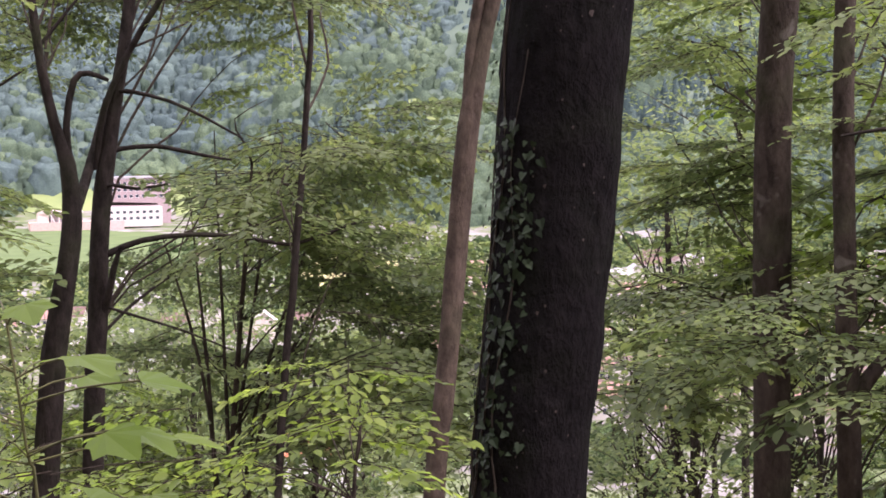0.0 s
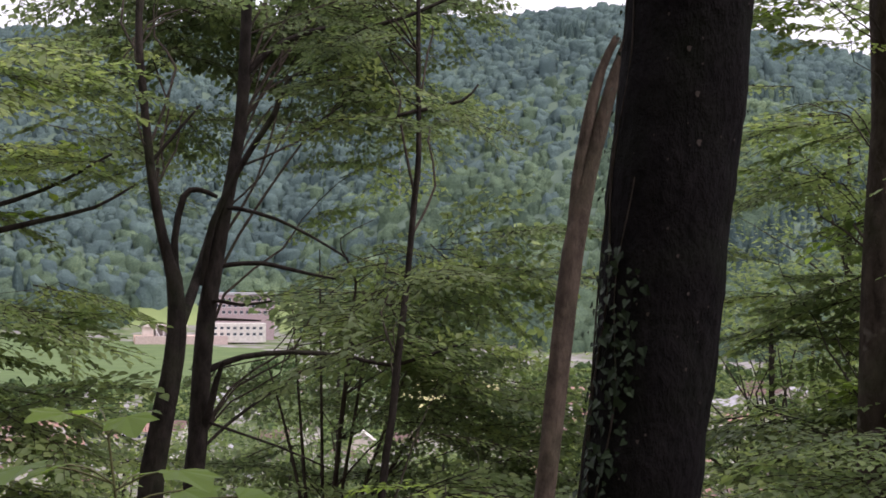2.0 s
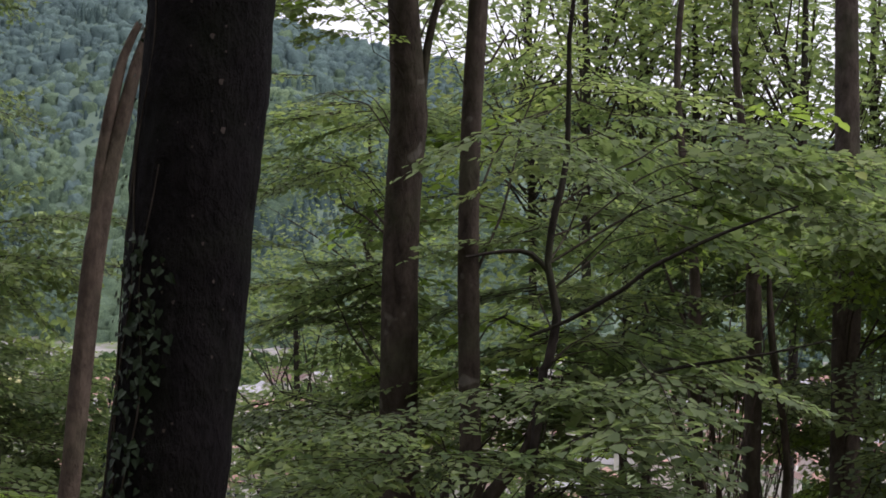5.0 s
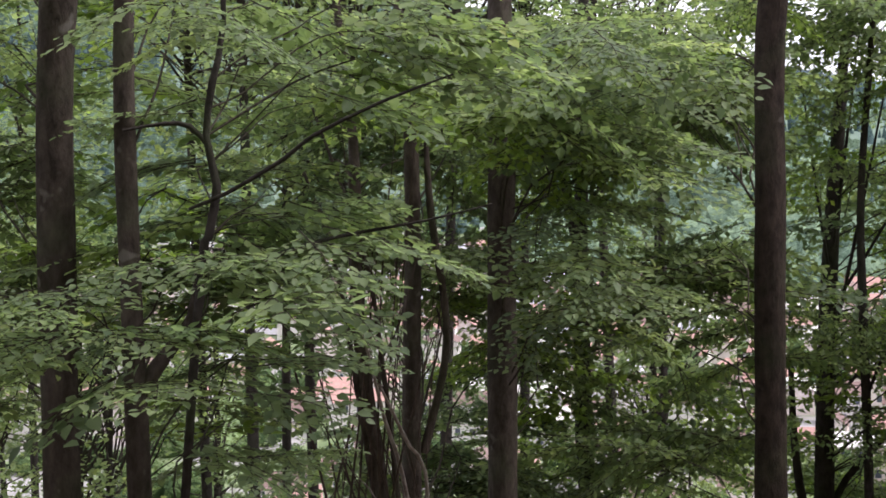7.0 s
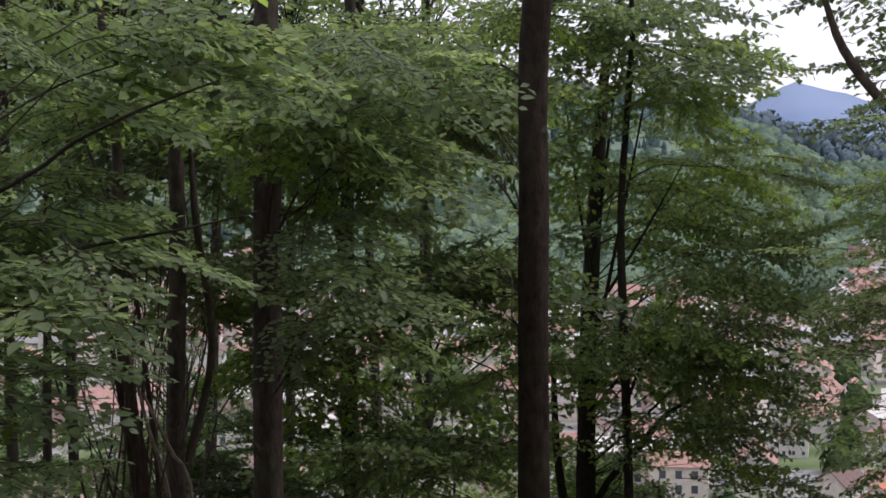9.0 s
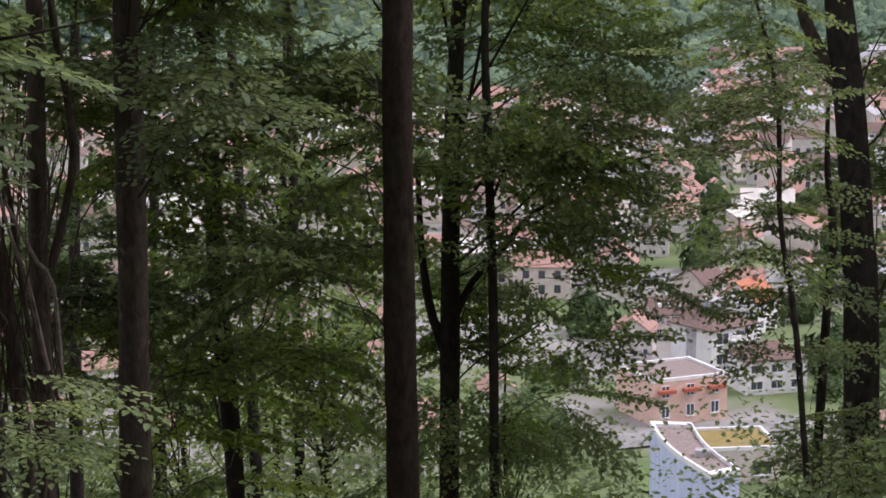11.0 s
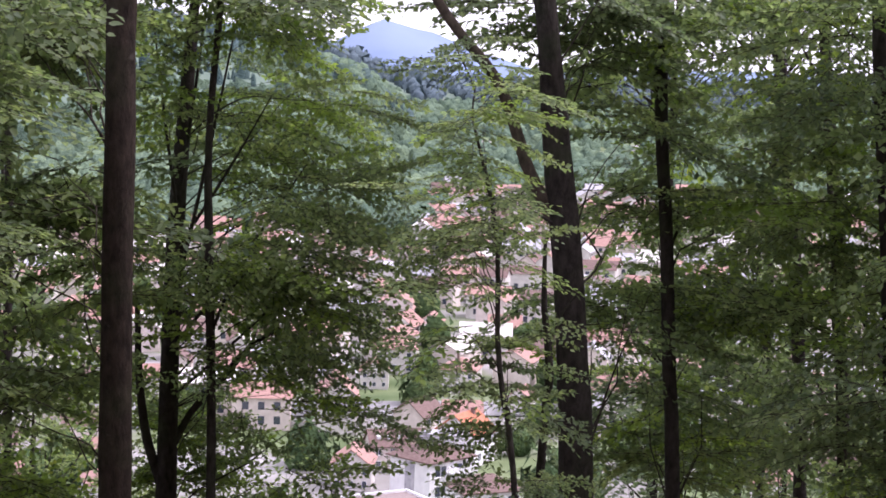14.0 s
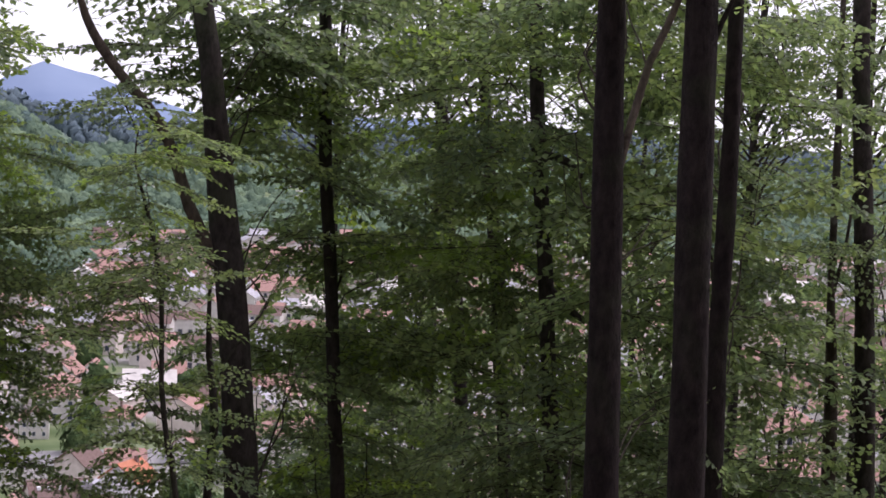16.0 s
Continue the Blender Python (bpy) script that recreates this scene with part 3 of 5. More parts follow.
tree_y = Tree("young_tree", "thin young tree with light foliage", 15.0,
              [(43.37, -12.49, 3.4), (43.02, -10.48, 3.2), (42.74, -8.44, 3), (42.66, -5.71, 2.6), (42.22, -3.5, 2), (41.75, -1.81, 1.2)], M_BARK_DARK, 17, up=0.6, sides=9)
tree_y2 = Tree("young_tree", "thin dark stem before a thick trunk", 16.5,
               [(44.2, -12.47, 5), (44.37, -9.42, 4.5), (44.14, -7.55, 3.5), (44.1, -5.5, 2)], M_BARK_DARK, 18, up=0.5, sides=9)
tree_y2.limb([(44.3, -8.8, 2), (44.7, -7.6, 1.4), (45.2, -7.0, 0.8)], sides=6)
tree_d = Tree("slender_tree", "thin straight dark trunk", 20.0,
              [(48.22, -12.32, 8), (47.99, -9.29, 7.5), (47.72, -5.04, 7), (47.43, -1.64, 7), (47.27, 2.58, 6.5)], M_BARK_DARK, 19, up=6, sides=10)
tree_e1 = Tree("slender_tree", "thin dark trunk amid dense foliage", 24.0,
               [(52.01, -11.29, 7), (51.86, -9.11, 7), (51.57, -5.74, 7), (51.22, -3.21, 6.5), (50.87, 0.16, 6)], M_BARK_DARK, 20, up=6, sides=10)
tree_e2 = Tree("slender_tree", "thin dark trunk with a slanting branch", 22.5,
               [(53.3, -11.72, 7), (52.94, -7.37, 7), (52.63, -4.01, 6.5), (52.27, -0.64, 6), (51.9, 2.69, 6)], M_BARK_DARK, 21, up=6, sides=10)
tree_e2.limb([(52.8, -4.4, 4), (53.23, -6.35, 4), (54.06, -8.16, 4), (54.37, -9.31, 4)])
tree_e3 = Tree("slender_tree", "slim straight dark trunk", 19.5,
               [(54.74, -11.95, 9), (54.41, -7.3, 8.5), (54.13, -3.94, 8), (53.81, -0.6, 8), (53.58, 2.73, 7)], M_BARK_DARK, 22, up=7, sides=10)
tree_e3.limb([(55.2, -1.75, 3), (54.65, -1.28, 5), (54.0, -1.1, 4)])
tree_e3.limb([(54.3, -5.1, 5), (54.6, -5.4, 5), (55.03, -5.78, 4), (55.48, -6.1, 3)])
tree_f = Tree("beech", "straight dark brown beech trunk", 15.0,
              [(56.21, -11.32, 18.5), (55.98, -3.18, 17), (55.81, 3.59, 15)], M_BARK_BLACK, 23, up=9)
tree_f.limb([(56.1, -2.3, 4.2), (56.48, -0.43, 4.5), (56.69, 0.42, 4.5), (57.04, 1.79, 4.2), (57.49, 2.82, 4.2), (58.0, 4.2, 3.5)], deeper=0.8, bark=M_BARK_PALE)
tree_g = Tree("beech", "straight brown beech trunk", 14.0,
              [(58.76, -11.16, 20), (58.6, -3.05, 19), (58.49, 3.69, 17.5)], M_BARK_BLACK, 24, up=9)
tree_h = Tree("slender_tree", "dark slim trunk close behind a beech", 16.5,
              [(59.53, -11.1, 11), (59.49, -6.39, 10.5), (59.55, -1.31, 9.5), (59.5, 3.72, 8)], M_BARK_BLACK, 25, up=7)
tree_i = Tree("slender_tree", "dark straight trunk among leaves", 20.0,
              [(64.04, -10.75, 11), (63.56, -2.79, 10), (63.15, 3.84, 9)], M_BARK_DARK, 26, up=7)
tree_j = Tree("young_tree", "thin pale stem with sparse leaves", 21.0,
              [(62.96, -10.84, 8), (62.9, -7.85, 7), (62.72, -4.52, 4), (62.69, -1.16, 4), (62.62, 3.0, 3)], M_BARK, 27, up=3, sides=9)

tree_j.limb([(62.75, -5.0, 2.4), (63.1, -3.2, 1.8), (63.3, -1.0, 1)], sides=6)
# foliage: headings, elevations, distances, boughs
left_tree = Tree("slender_tree", "dark tree with low leafy branches spreading sideways", 13.0, [(-19.6, -9, 10), (-19.4, 0, 9), (-19.2, 6, 8)], M_BARK_DARK, 28, up=5)
left_tree.limb([(-19.2, -1.2, 4.5), (-17.5, 0.25, 3.5), (-15.4, 0.9, 3), (-13.5, 1.4, 2), (-12.3, 2.1, 1.2)])
left_tree.limb([(-19.2, 1.0, 4), (-17.5, 1.1, 3), (-15.0, 1.9, 2.2), (-13.0, 3.0, 1.2)])
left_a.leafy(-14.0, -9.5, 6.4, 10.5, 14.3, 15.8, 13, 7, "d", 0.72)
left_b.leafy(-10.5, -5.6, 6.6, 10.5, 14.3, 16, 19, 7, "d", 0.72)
thin.leafy(-7.4, -4.8, 7.5, 10.5, 11.5, 13.5, 10, 6, "d", 0.6)
left_tree.leafy(-17.6, -14.5, -5.6, -0.5, 12, 14, 10, 7, "n", 0.75)
left_tree.leafy(-17.4, -14.2, -1.5, 6.5, 12, 14, 13, 7, "nntf", 0.85)
left_tree.leafy(-17.8, -15.3, -8.0, -1.5, 12, 14, 9, 7, "n", 0.85)
left_a.leafy(-13.5, -10.2, 3.0, 9.0, 14.3, 15.6, 8, 6, "nd", 0.66)
left_b.leafy(-9.0, -4.6, 2.6, 8.4, 14.3, 16, 11, 6, "nd", 0.66)
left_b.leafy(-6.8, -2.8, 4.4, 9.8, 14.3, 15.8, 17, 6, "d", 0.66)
thin.leafy(-5.2, -2.8, 3.4, 9.6, 14.3, 15, 6, 6, "dn", 0.6)
left_a.leafy(-14.4, -11.0, 2.0, 6.0, 12.2, 13.6, 6, 5, "nd", 0.55)
left_b.leafy(-6.8, -3.6, -2.2, 0.6, 14, 16, 7, 6, "tn", 0.75)
thin.leafy(-6.2, -3.6, 4.2, 7.2, 11.5, 13.5, 8, 6, "nd", 0.62)
thin.leafy(-5.6, -1.2, -3.5, 0.6, 12, 14.5, 9, 7, "ddt", 0.8)
thin.leafy(-6.0, -0.8, -8.5, -3.5, 12, 14, 6, 6, "nn")
hazel = Tree("hazel", "bushy young hazel with many thin upright stems", 15.0, [(-6.7, -12, 3.4), (-6.3, -7, 3), (-5.9, -3, 2.4), (-5.7, -0.8, 1.5)], M_BARK, 61, up=0.5, sides=8)
for a0, a1, e1 in ((-7.0, -7.6, -1.6), (-6.9, -8.4, -3.0), (-6.5, -5.0, -0.4), (-6.3, -3.4, -1.5), (-6.2, -2.2, -3.2), (-6.6, -6.8, 0.2)):
    hazel.limb([(a0, -11.5, 2.6), (a0 * 0.8 + a1 * 0.2, -8, 2.3), (a0 * 0.45 + a1 * 0.55, -4.5 + 0.3 * e1, 1.7), (a1, e1, 0.7)], "stem", 0.3, 6, M_BARK)
hazel.leafy(-6.3, -2.2, -2.4, 0.7, 14.4, 16.2, 11, 8, "ndd", 0.85)
hazel.leafy(-4.4, -0.7, -5.4, -1.6, 14.4, 16.2, 9, 8, "nd", 0.78)
hazel.leafy(-2.6, 0.6, -8.5, -3.0, 14.4, 16.2, 8, 8, "nd", 0.75)
hazel.leafy(-8.0, -3.6, -8.5, -1.6, 14.4, 16.2, 15, 8, "dd", 0.8)
thicket_left = Tree("hazel", "bushy young hazel below the path", 14.8, [(-14.6, -14, 3.4), (-14.2, -9, 3), (-13.9, -5, 2)], M_BARK_DARK, 62, up=0.5, sides=8)
thicket_left.leafy(-17.5, -13.4, -10, -6.6, 14.4, 16.2, 5, 8, "nnf", 0.8)
pale.leafy(0.8, 2.8, 9.0, 12, 10, 12, 3, 5, "dn", 0.6)
right_a.leafy(8.8, 12.5, 8.6, 11, 10.5, 13.5, 3, 7, "nd")
right_a.leafy(6.3, 9.3, 5.6, 8.6, 10.8, 11.8, 6, 5, "hf", 0.62)
right_a.leafy(5.5, 9.5, -8, 5.0, 12.3, 14.5, 24, 7, "nnd", 0.82)
right_a.leafy(9.0, 13.5, -9, 3.5, 12.6, 14.5, 10, 7, "nnf", 0.85)
right_b.leafy(11.0, 16.5, -9, 4.5, 11.9, 13.5, 13, 7, "nf")
right_b.leafy(6.5, 12.5, -7.5, -4.5, 10.2, 11.2, 6, 5, "nd", 0.85)
right_b.leafy(12.5, 17.5, -9.5, -4.0, 10.2, 11.6, 7, 5, "bd", 0.85)
right_b.leafy(13.5, 18, 4, 10, 11.5, 14, 6, 6, "nt")
bush.leafy(13.6, 18.2, -5.0, 4.0, 10.6, 12.5, 17, 8, "hbd", 0.82)
bush.leafy(18.2, 23.5, 0.4, 4.0, 10.6, 12.5, 9, 8, "hbf", 0.82)
bush.leafy(13.5, 17.6, -11, -3, 11, 13.5, 11, 6, "bd", 0.85)
thick_a.leafy(16.5, 22.5, -4.5, 6, 16.3, 18.0, 18, 7, "nd")
thicket_left.leafy(-13.4, -8.8, -11, -5.8, 15.0, 17.0, 11, 8, "nnf", 0.75)
thick_a.leafy(16.5, 21.0, -14, -4, 16.2, 18.5, 8, 6, "dd")
thick_b.leafy(19.5, 23.5, -13, 4, 16.8, 18.5, 15, 7, "nd")
thick_b.leafy(20.8, 24.0, -14, -4, 17.0, 18.8, 11, 7, "nd", 0.85)
tree_a.leafy(21.3, 27, -0.6, 3.0, 14.3, 16, 12, 8, "nnf")
tree_a.leafy(22.2, 27, -7.5, -0.6, 16.6, 18.2, 14, 8, "nf", 0.85)
tree_a.leafy(24.6, 27.9, -5.5, 3.0, 13.0, 15.0, 15, 8, "bnd", 0.85)
tree_a.leafy(20, 26.0, -13, -6, 17.0, 18.5, 15, 7, "nf", 0.85)
tree_a.leafy(24, 30.0, -20, -13, 16.8, 18.5, 11, 8, "nf", 0.85)
tree_a2.leafy(23.5, 30, -13, 4, 19.6, 21.5, 26, 8, "nnnf")
tree_a2.leafy(22.5, 31, -22, -12, 19.6, 21.5, 18, 8, "nf", 0.85)
tree_b.leafy(26.0, 30.2, -7, 4.5, 16.6, 18.2, 24, 8, "nnd")
tree_b.leafy(28.6, 31.2, 0.0, 4.6, 17.0, 19.0, 9, 8, "nnf", 0.9)
tree_b.leafy(26.8, 30.6, -12, -5, 16.8, 18.2, 8, 8, "nd")
tree_p.leafy(31.6, 36.6, -2, 2.8, 18.5, 21.5, 21, 8, "nnnf", 0.82)
tree_p.leafy(33.4, 38.2, -7.5, -1.5, 18.5, 21.0, 19, 8, "nnnf", 0.82)
tree_p.leafy(32, 35.3, 2, 4.6, 18.5, 21.5, 10, 8, "nd")
tree_p.leafy(32, 36.9, -13, -5, 18.5, 21.5, 20, 8, "nnf", 0.8)
tree_p.leafy(33.2, 36.4, -10.5, -5.5, 18.3, 19.4, 6, 7, "nf", 0.75)
tree_p.leafy(31.5, 38.0, -21, -11, 18.5, 21, 34, 8, "nnf", 0.8)
tree_c.leafy(42.3, 47.0, 0.8, 6, 17.2, 20, 20, 7, "d")
tree_c.leafy(44.0, 48, -8, 1, 19.4, 21.5, 16, 7, "dn")
tree_y.leafy(40.6, 43.3, -10, -3.6, 14, 16, 20, 6, "nntf", 0.62)
tree_y.leafy(40.5, 42.6, -6, -1, 14.4, 16, 11, 6, "nt", 0.55)
tree_y.leafy(42.2, 43.7, -14, -9, 14.4, 16, 8, 6, "nd", 0.62)
tree_y.leafy(40.4, 43.2, -3.4, -0.4, 14, 16, 11, 6, "nf", 0.6)
tree_p.leafy(37.2, 39.8, -11.5, -4.4, 18.5, 20.5, 13, 7, "nd", 0.68)
tree_p.leafy(36.0, 38.2, -5.5, -1.2, 18.5, 20.5, 13, 7, "nnf", 0.75)
tree_y.leafy(43.8, 45.2, -17, -12.5, 14.4, 16, 6, 6, "nd", 0.55)
tree_y.leafy(44.2, 46.4, -20, -14.5, 14.5, 16, 11, 7, "nd", 0.85)
tree_c.leafy(40.0, 42.4, -0.3, 1.5, 17.2, 18.6, 4, 5, "d", 0.6)
tree_d.leafy(45.5, 50.5, -12, 5, 20.6, 22.6, 34, 8, "nndf")
tree_e1.leafy(49, 53, -12, 5, 22.5, 26, 28, 8, "nd")
tree_e2.leafy(48, 55, -7, 3, 19, 22, 32, 8, "nnnf")
tree_e3.leafy(51.5, 57, -12, 5, 18, 21, 32, 8, "nndf")
tree_f.leafy(54.0, 58, -13, 6, 16, 19, 18, 7, "nd")
tree_f.leafy(53.2, 58.6, -12.5, -7.5, 16, 19, 15, 7, "d")
tree_g.leafy(57.0, 60.5, 4.2, 7.5, 13.5, 15.5, 5, 6, "n")
tree_g.limb([(58.75, 2.0, 3.5), (59.1, 3.0, 3), (59.6, 4.2, 2)])
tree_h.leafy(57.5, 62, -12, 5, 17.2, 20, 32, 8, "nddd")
tree_i.leafy(60.5, 66, -12, 5, 19, 22, 23, 8, "nd", 0.85)
tree_e3.leafy(54.2, 56.2, -1.0, 2.2, 20.0, 21.5, 5, 7, "nd", 0.8)

low_beech = Tree("sapling", "spreading beech sapling with bright layered leaves", 9.5, [(17.6, -20, 4), (17.7, -16, 3), (18.0, -13.5, 2)], M_TWIG, 42, up=0.5, sides=7)
low_beech.leafy(18.2, 20.3, -15.4, -13.4, 8.8, 10.2, 7, 5, "l", 0.62)
shoot = Tree("sapling", "small sapling with broad bright leaves", 8.0, [(28.6, -24, 2), (28.7, -21, 1.5), (28.9, -19.6, 1)], M_TWIG, 43, up=0.1, sides=7)
shoot.leafy(28.4, 31.5, -21.2, -18.8, 7.7, 8.3, 6, 3, "f", 0.5)
low_beech.leafy(18.4, 20.3, -20.6, -19.1, 8.8, 10.0, 5, 5, "l", 0.62)
tangle_rng = np.random.default_rng(90)
for _ in range(26):
    a0, a1 = tangle_rng.uniform(17.6, 21.2), tangle_rng.uniform(15.0, 22.6)
    e1 = tangle_rng.uniform(-7, 2.5)
    bow = tangle_rng.normal(0, 0.4)
    w = tangle_rng.uniform(0.6, 1.7)
    thick_a.limb([(a0, -14.5, w), (a0 * 0.75 + a1 * 0.25 + bow, -14.5 * 0.66 + e1 * 0.34, w * 0.85), (a0 * 0.4 + a1 * 0.6 + bow, -14.5 * 0.3 + e1 * 0.7, w * 0.6), (a1, e1, w * 0.25)], "stem", tangle_rng.uniform(-1.6, 0.6), 5, M_STEM)
# undergrowth close to the path
sapling_hazel = Tree("sapling", "light green hazel sapling on the slope", 6.5, [(-3.0, -14, 2.5), (-2.8, -10, 2), (-2.6, -8, 1.2)], M_TWIG, 41, up=0.3, sides=7)
sapling_hazel.leafy(-6.5, -1.0, -9.5, -6.8, 5.8, 7.2, 9, 3, "f", 0.55)
sapling_hazel.leafy(-12.5, -6.0, -12, -9.2, 5.5, 7.0, 9, 3, "f", 0.55)


def lobed_leaf(size):
    """A five-lobed maple leaf along +X, slightly folded."""
    pts = [(0, 0)]
    for a, r in ((-112, .46), (-92, .62), (-78, .58), (-58, .86), (-40, .66), (-24, .74), (-10, .92), (0, 1.0), (10, .92), (24, .74), (40, .66), (58, .86), (78, .58), (92, .62), (112, .46)):
        pts.append((0.18 + r * math.cos(radians(a)) * 0.85, r * math.sin(radians(a)) * 0.85))
    v = [(x * size, y * size, size * (0.14 * abs(y) - 0.20 * (x * x + y * y))) for x, y in pts]
    return v, [(0, i, i + 1) for i in range(1, len(pts) - 1)]


def build_maple(label, away, stem, tips, seed, size, droop=0.10):
    """stem: headings and elevations from the root up; tips: heading, elevation and size of each leaf."""
    root = tagged(new("maple_sapling"), label, "sapling", "forest trees")
    foot = spot(*stem[0], away)
    foot[2] = ground_z(foot[0], foot[1])
    root.location = foot
    n = len(stem)
    rows = [np.append(foot - (0, 0, 0.05), 0.0045)] + [np.append(spot(a, e, away), 0.0036 - 0.0022 * i / n) for i, (a, e) in enumerate(stem[1:])]
    v, f = tube(smooth_path(rows, 0.08), 7, 0.03, 5)
    part("stem", mesh_of("stem", v - foot, f, [M_SHOOT]), root)
    v, f = lobed_leaf(size)
    leaf = mesh_of("leaf", v, f, [M_MAPLE], smooth=False)
    rng = np.random.default_rng(seed)
    for a, e, s in tips:
        tip = spot(a, e, away + rng.uniform(-0.25, 0.25))
        at = np.interp(e - 0.6, [p[1] for p in stem], [p[0] for p in stem])
        start = spot(at, e - 0.6, away)
        yaw = math.atan2(tip[1] - start[1], tip[0] - start[0])
        rows = smooth_path([np.append(start, 0.002), np.append((start + tip) / 2 + (0, 0, 0.01), 0.0016), np.append(tip, 0.0012)], 0.06)
        v, f = tube(rows, 4, 0, 1)
        part("leaf_stalk", mesh_of("leaf_stalk", v - foot, f, [M_SHOOT]), root)
        m = Matrix.Translation(tip - foot) @ Euler((rng.normal(0, 0.14), rng.normal(droop, 0.10), yaw + rng.normal(0, 0.6))).to_matrix().to_4x4() @ Matrix.Diagonal((s, s, s, 1))
        part("leaf", leaf, root, at=m)


build_maple("maple sapling with broad bright green lobed leaves", 3.6, [(-11.6, -24), (-12.2, -14), (-12.6, -9), (-13.1, -4.9)],
            [(-14.3, -4.7, .9), (-13.3, -4.6, .9), (-12.5, -4.8, .9), (-15.4, -6.2, 1.1), (-14.3, -6.2, 1.0), (-12.1, -6.5, 1.2), (-11.0, -6.4, 1.1), (-10.8, -7.0, 1.0), (-9.2, -7.2, 1.1), (-15.9, -7.8, 1.3), (-14.7, -7.7, 1.2),
             (-13.9, -8.0, 1.0), (-13.4, -8.7, 1.0), (-16.9, -8.9, 1.2), (-10.3, -8.7, 1.1), (-9.5, -8.6, 1.2), (-8.3, -8.9, 1.1), (-14.4, -10.2, 1.0), (-10.8, -10.6, 1.0), (-9.0, -10.6, 1.1)], 8, 0.092)
build_maple("low maple sapling with pale green lobed leaves below the path", 6.0, [(30.9, -27), (30.8, -23), (30.6, -18.6)],
            [(30.0, -18.4, 1.2), (31.0, -18.3, .9), (29.2, -19.3, 1.0), (30.4, -19.2, 1.3), (31.6, -19.1, 1.0), (28.8, -20.4, 1.1), (30.0, -20.3, 1.0), (31.2, -20.1, 1.2), (32.2, -20.0, 1.0), (29.4, -21.2, 1.2),
             (30.7, -21.1, 1.0), (32.0, -21.0, 1.1), (28.4, -21.4, .9), (33.0, -20.6, .9), (33.4, -21.4, 1.0), (29.6, -22.3, 1.1), (31.4, -22.2, 1.2)], 18, 0.125, 0.45)


# ---------------------------------------------------------------- ivy and lichen on the old trunk
def ivy_shape(size):
    pts = [(0, 0), (-0.14, -0.30), (0.06, -0.46), (0.30, -0.40), (0.62, -0.20), (1.0, 0), (0.62, 0.20), (0.30, 0.40), (0.06, 0.46), (-0.14, 0.30)]
    v = [(x * size, y * size, size * 0.25 * abs(y)) for x, y in pts]
    return v, [(0, i, i + 1) for i in range(1, len(pts) - 1)]


def trunk_frame(elevation, theta, lift):
    """Place and outward normal on the old trunk: theta from the side facing the path, positive towards its ivy flank."""
    z = spot(0, elevation, 7.2)[2]
    k = np.argmin(abs(ivy_tree.path[:, 2] - z))
    c = ivy_tree.path[k]
    toward = np.array((-c[0], -c[1], 0)) / np.hypot(c[0], c[1])
    side = np.array((toward[1], -toward[0], 0))
    out = toward * math.cos(theta) + side * math.sin(theta)
    return np.array((c[0], c[1], z)) + out * (c[3] + lift), out


def build_ivy():
    base, _ = trunk_frame(-11, radians(60), 0)
    root = tagged(new("ivy"), "dark green ivy climbing the flank of the old trunk", "ivy")
    root.location = base
    rng = np.random.default_rng(3)
    for th0, top, thick in ((62, 10, 0.007), (40, 2.5, 0.005), (78, 10, 0.006)):
        rows = []
        for e in np.arange(-20, top, 0.8):
            p, _ = trunk_frame(e, radians(th0 + 6 * math.sin(e * 0.9 + th0)), 0.004)
            rows.append(np.append(p, thick * (1 - 0.02 * (e + 20))))
        v, f = tube(smooth_path(rows, 0.06), 5, 0.1, int(th0))
        part("vine", mesh_of("vine", v - base, f, [M_TWIG]), root)
    v, f = ivy_shape(0.047)
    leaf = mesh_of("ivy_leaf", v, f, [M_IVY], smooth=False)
    for i in range(470):
        if i < 335:
            e = rng.uniform(-13, 0.4)
            th = radians(np.clip(rng.normal(42, 14), 12, 90))
        elif i < 390:
            e = rng.uniform(-13, 10)
            th = radians(rng.uniform(72, 112))
        else:
            e = rng.uniform(-12, 11)
            th = radians(rng.choice((-92, -84, 88, 96)) + rng.normal(0, 5))
        p, out = trunk_frame(e, th, rng.uniform(0.008, 0.035))
        z_ax = Vector(out) + Vector((0, 0, rng.uniform(-0.1, 0.6))) + Vector(rng.normal(0, 0.25, 3))
        x_ax = Vector((0, 0, -1)) + Vector(rng.normal(0, 0.55, 3))
        z_ax.normalize()
        y_ax = z_ax.cross(x_ax).normalized()
        x_ax = y_ax.cross(z_ax)
        s = rng.uniform(0.35, 0.95) * (1 if i < 335 else 0.7 if i < 390 else 0.3)
        m = Matrix.Translation(Vector(p - base)) @ Matrix((x_ax, y_ax, z_ax)).transposed().to_4x4() @ Matrix.Diagonal((s, s, s, 1))
        part("ivy_leaf", leaf, root, at=m)


build_ivy()


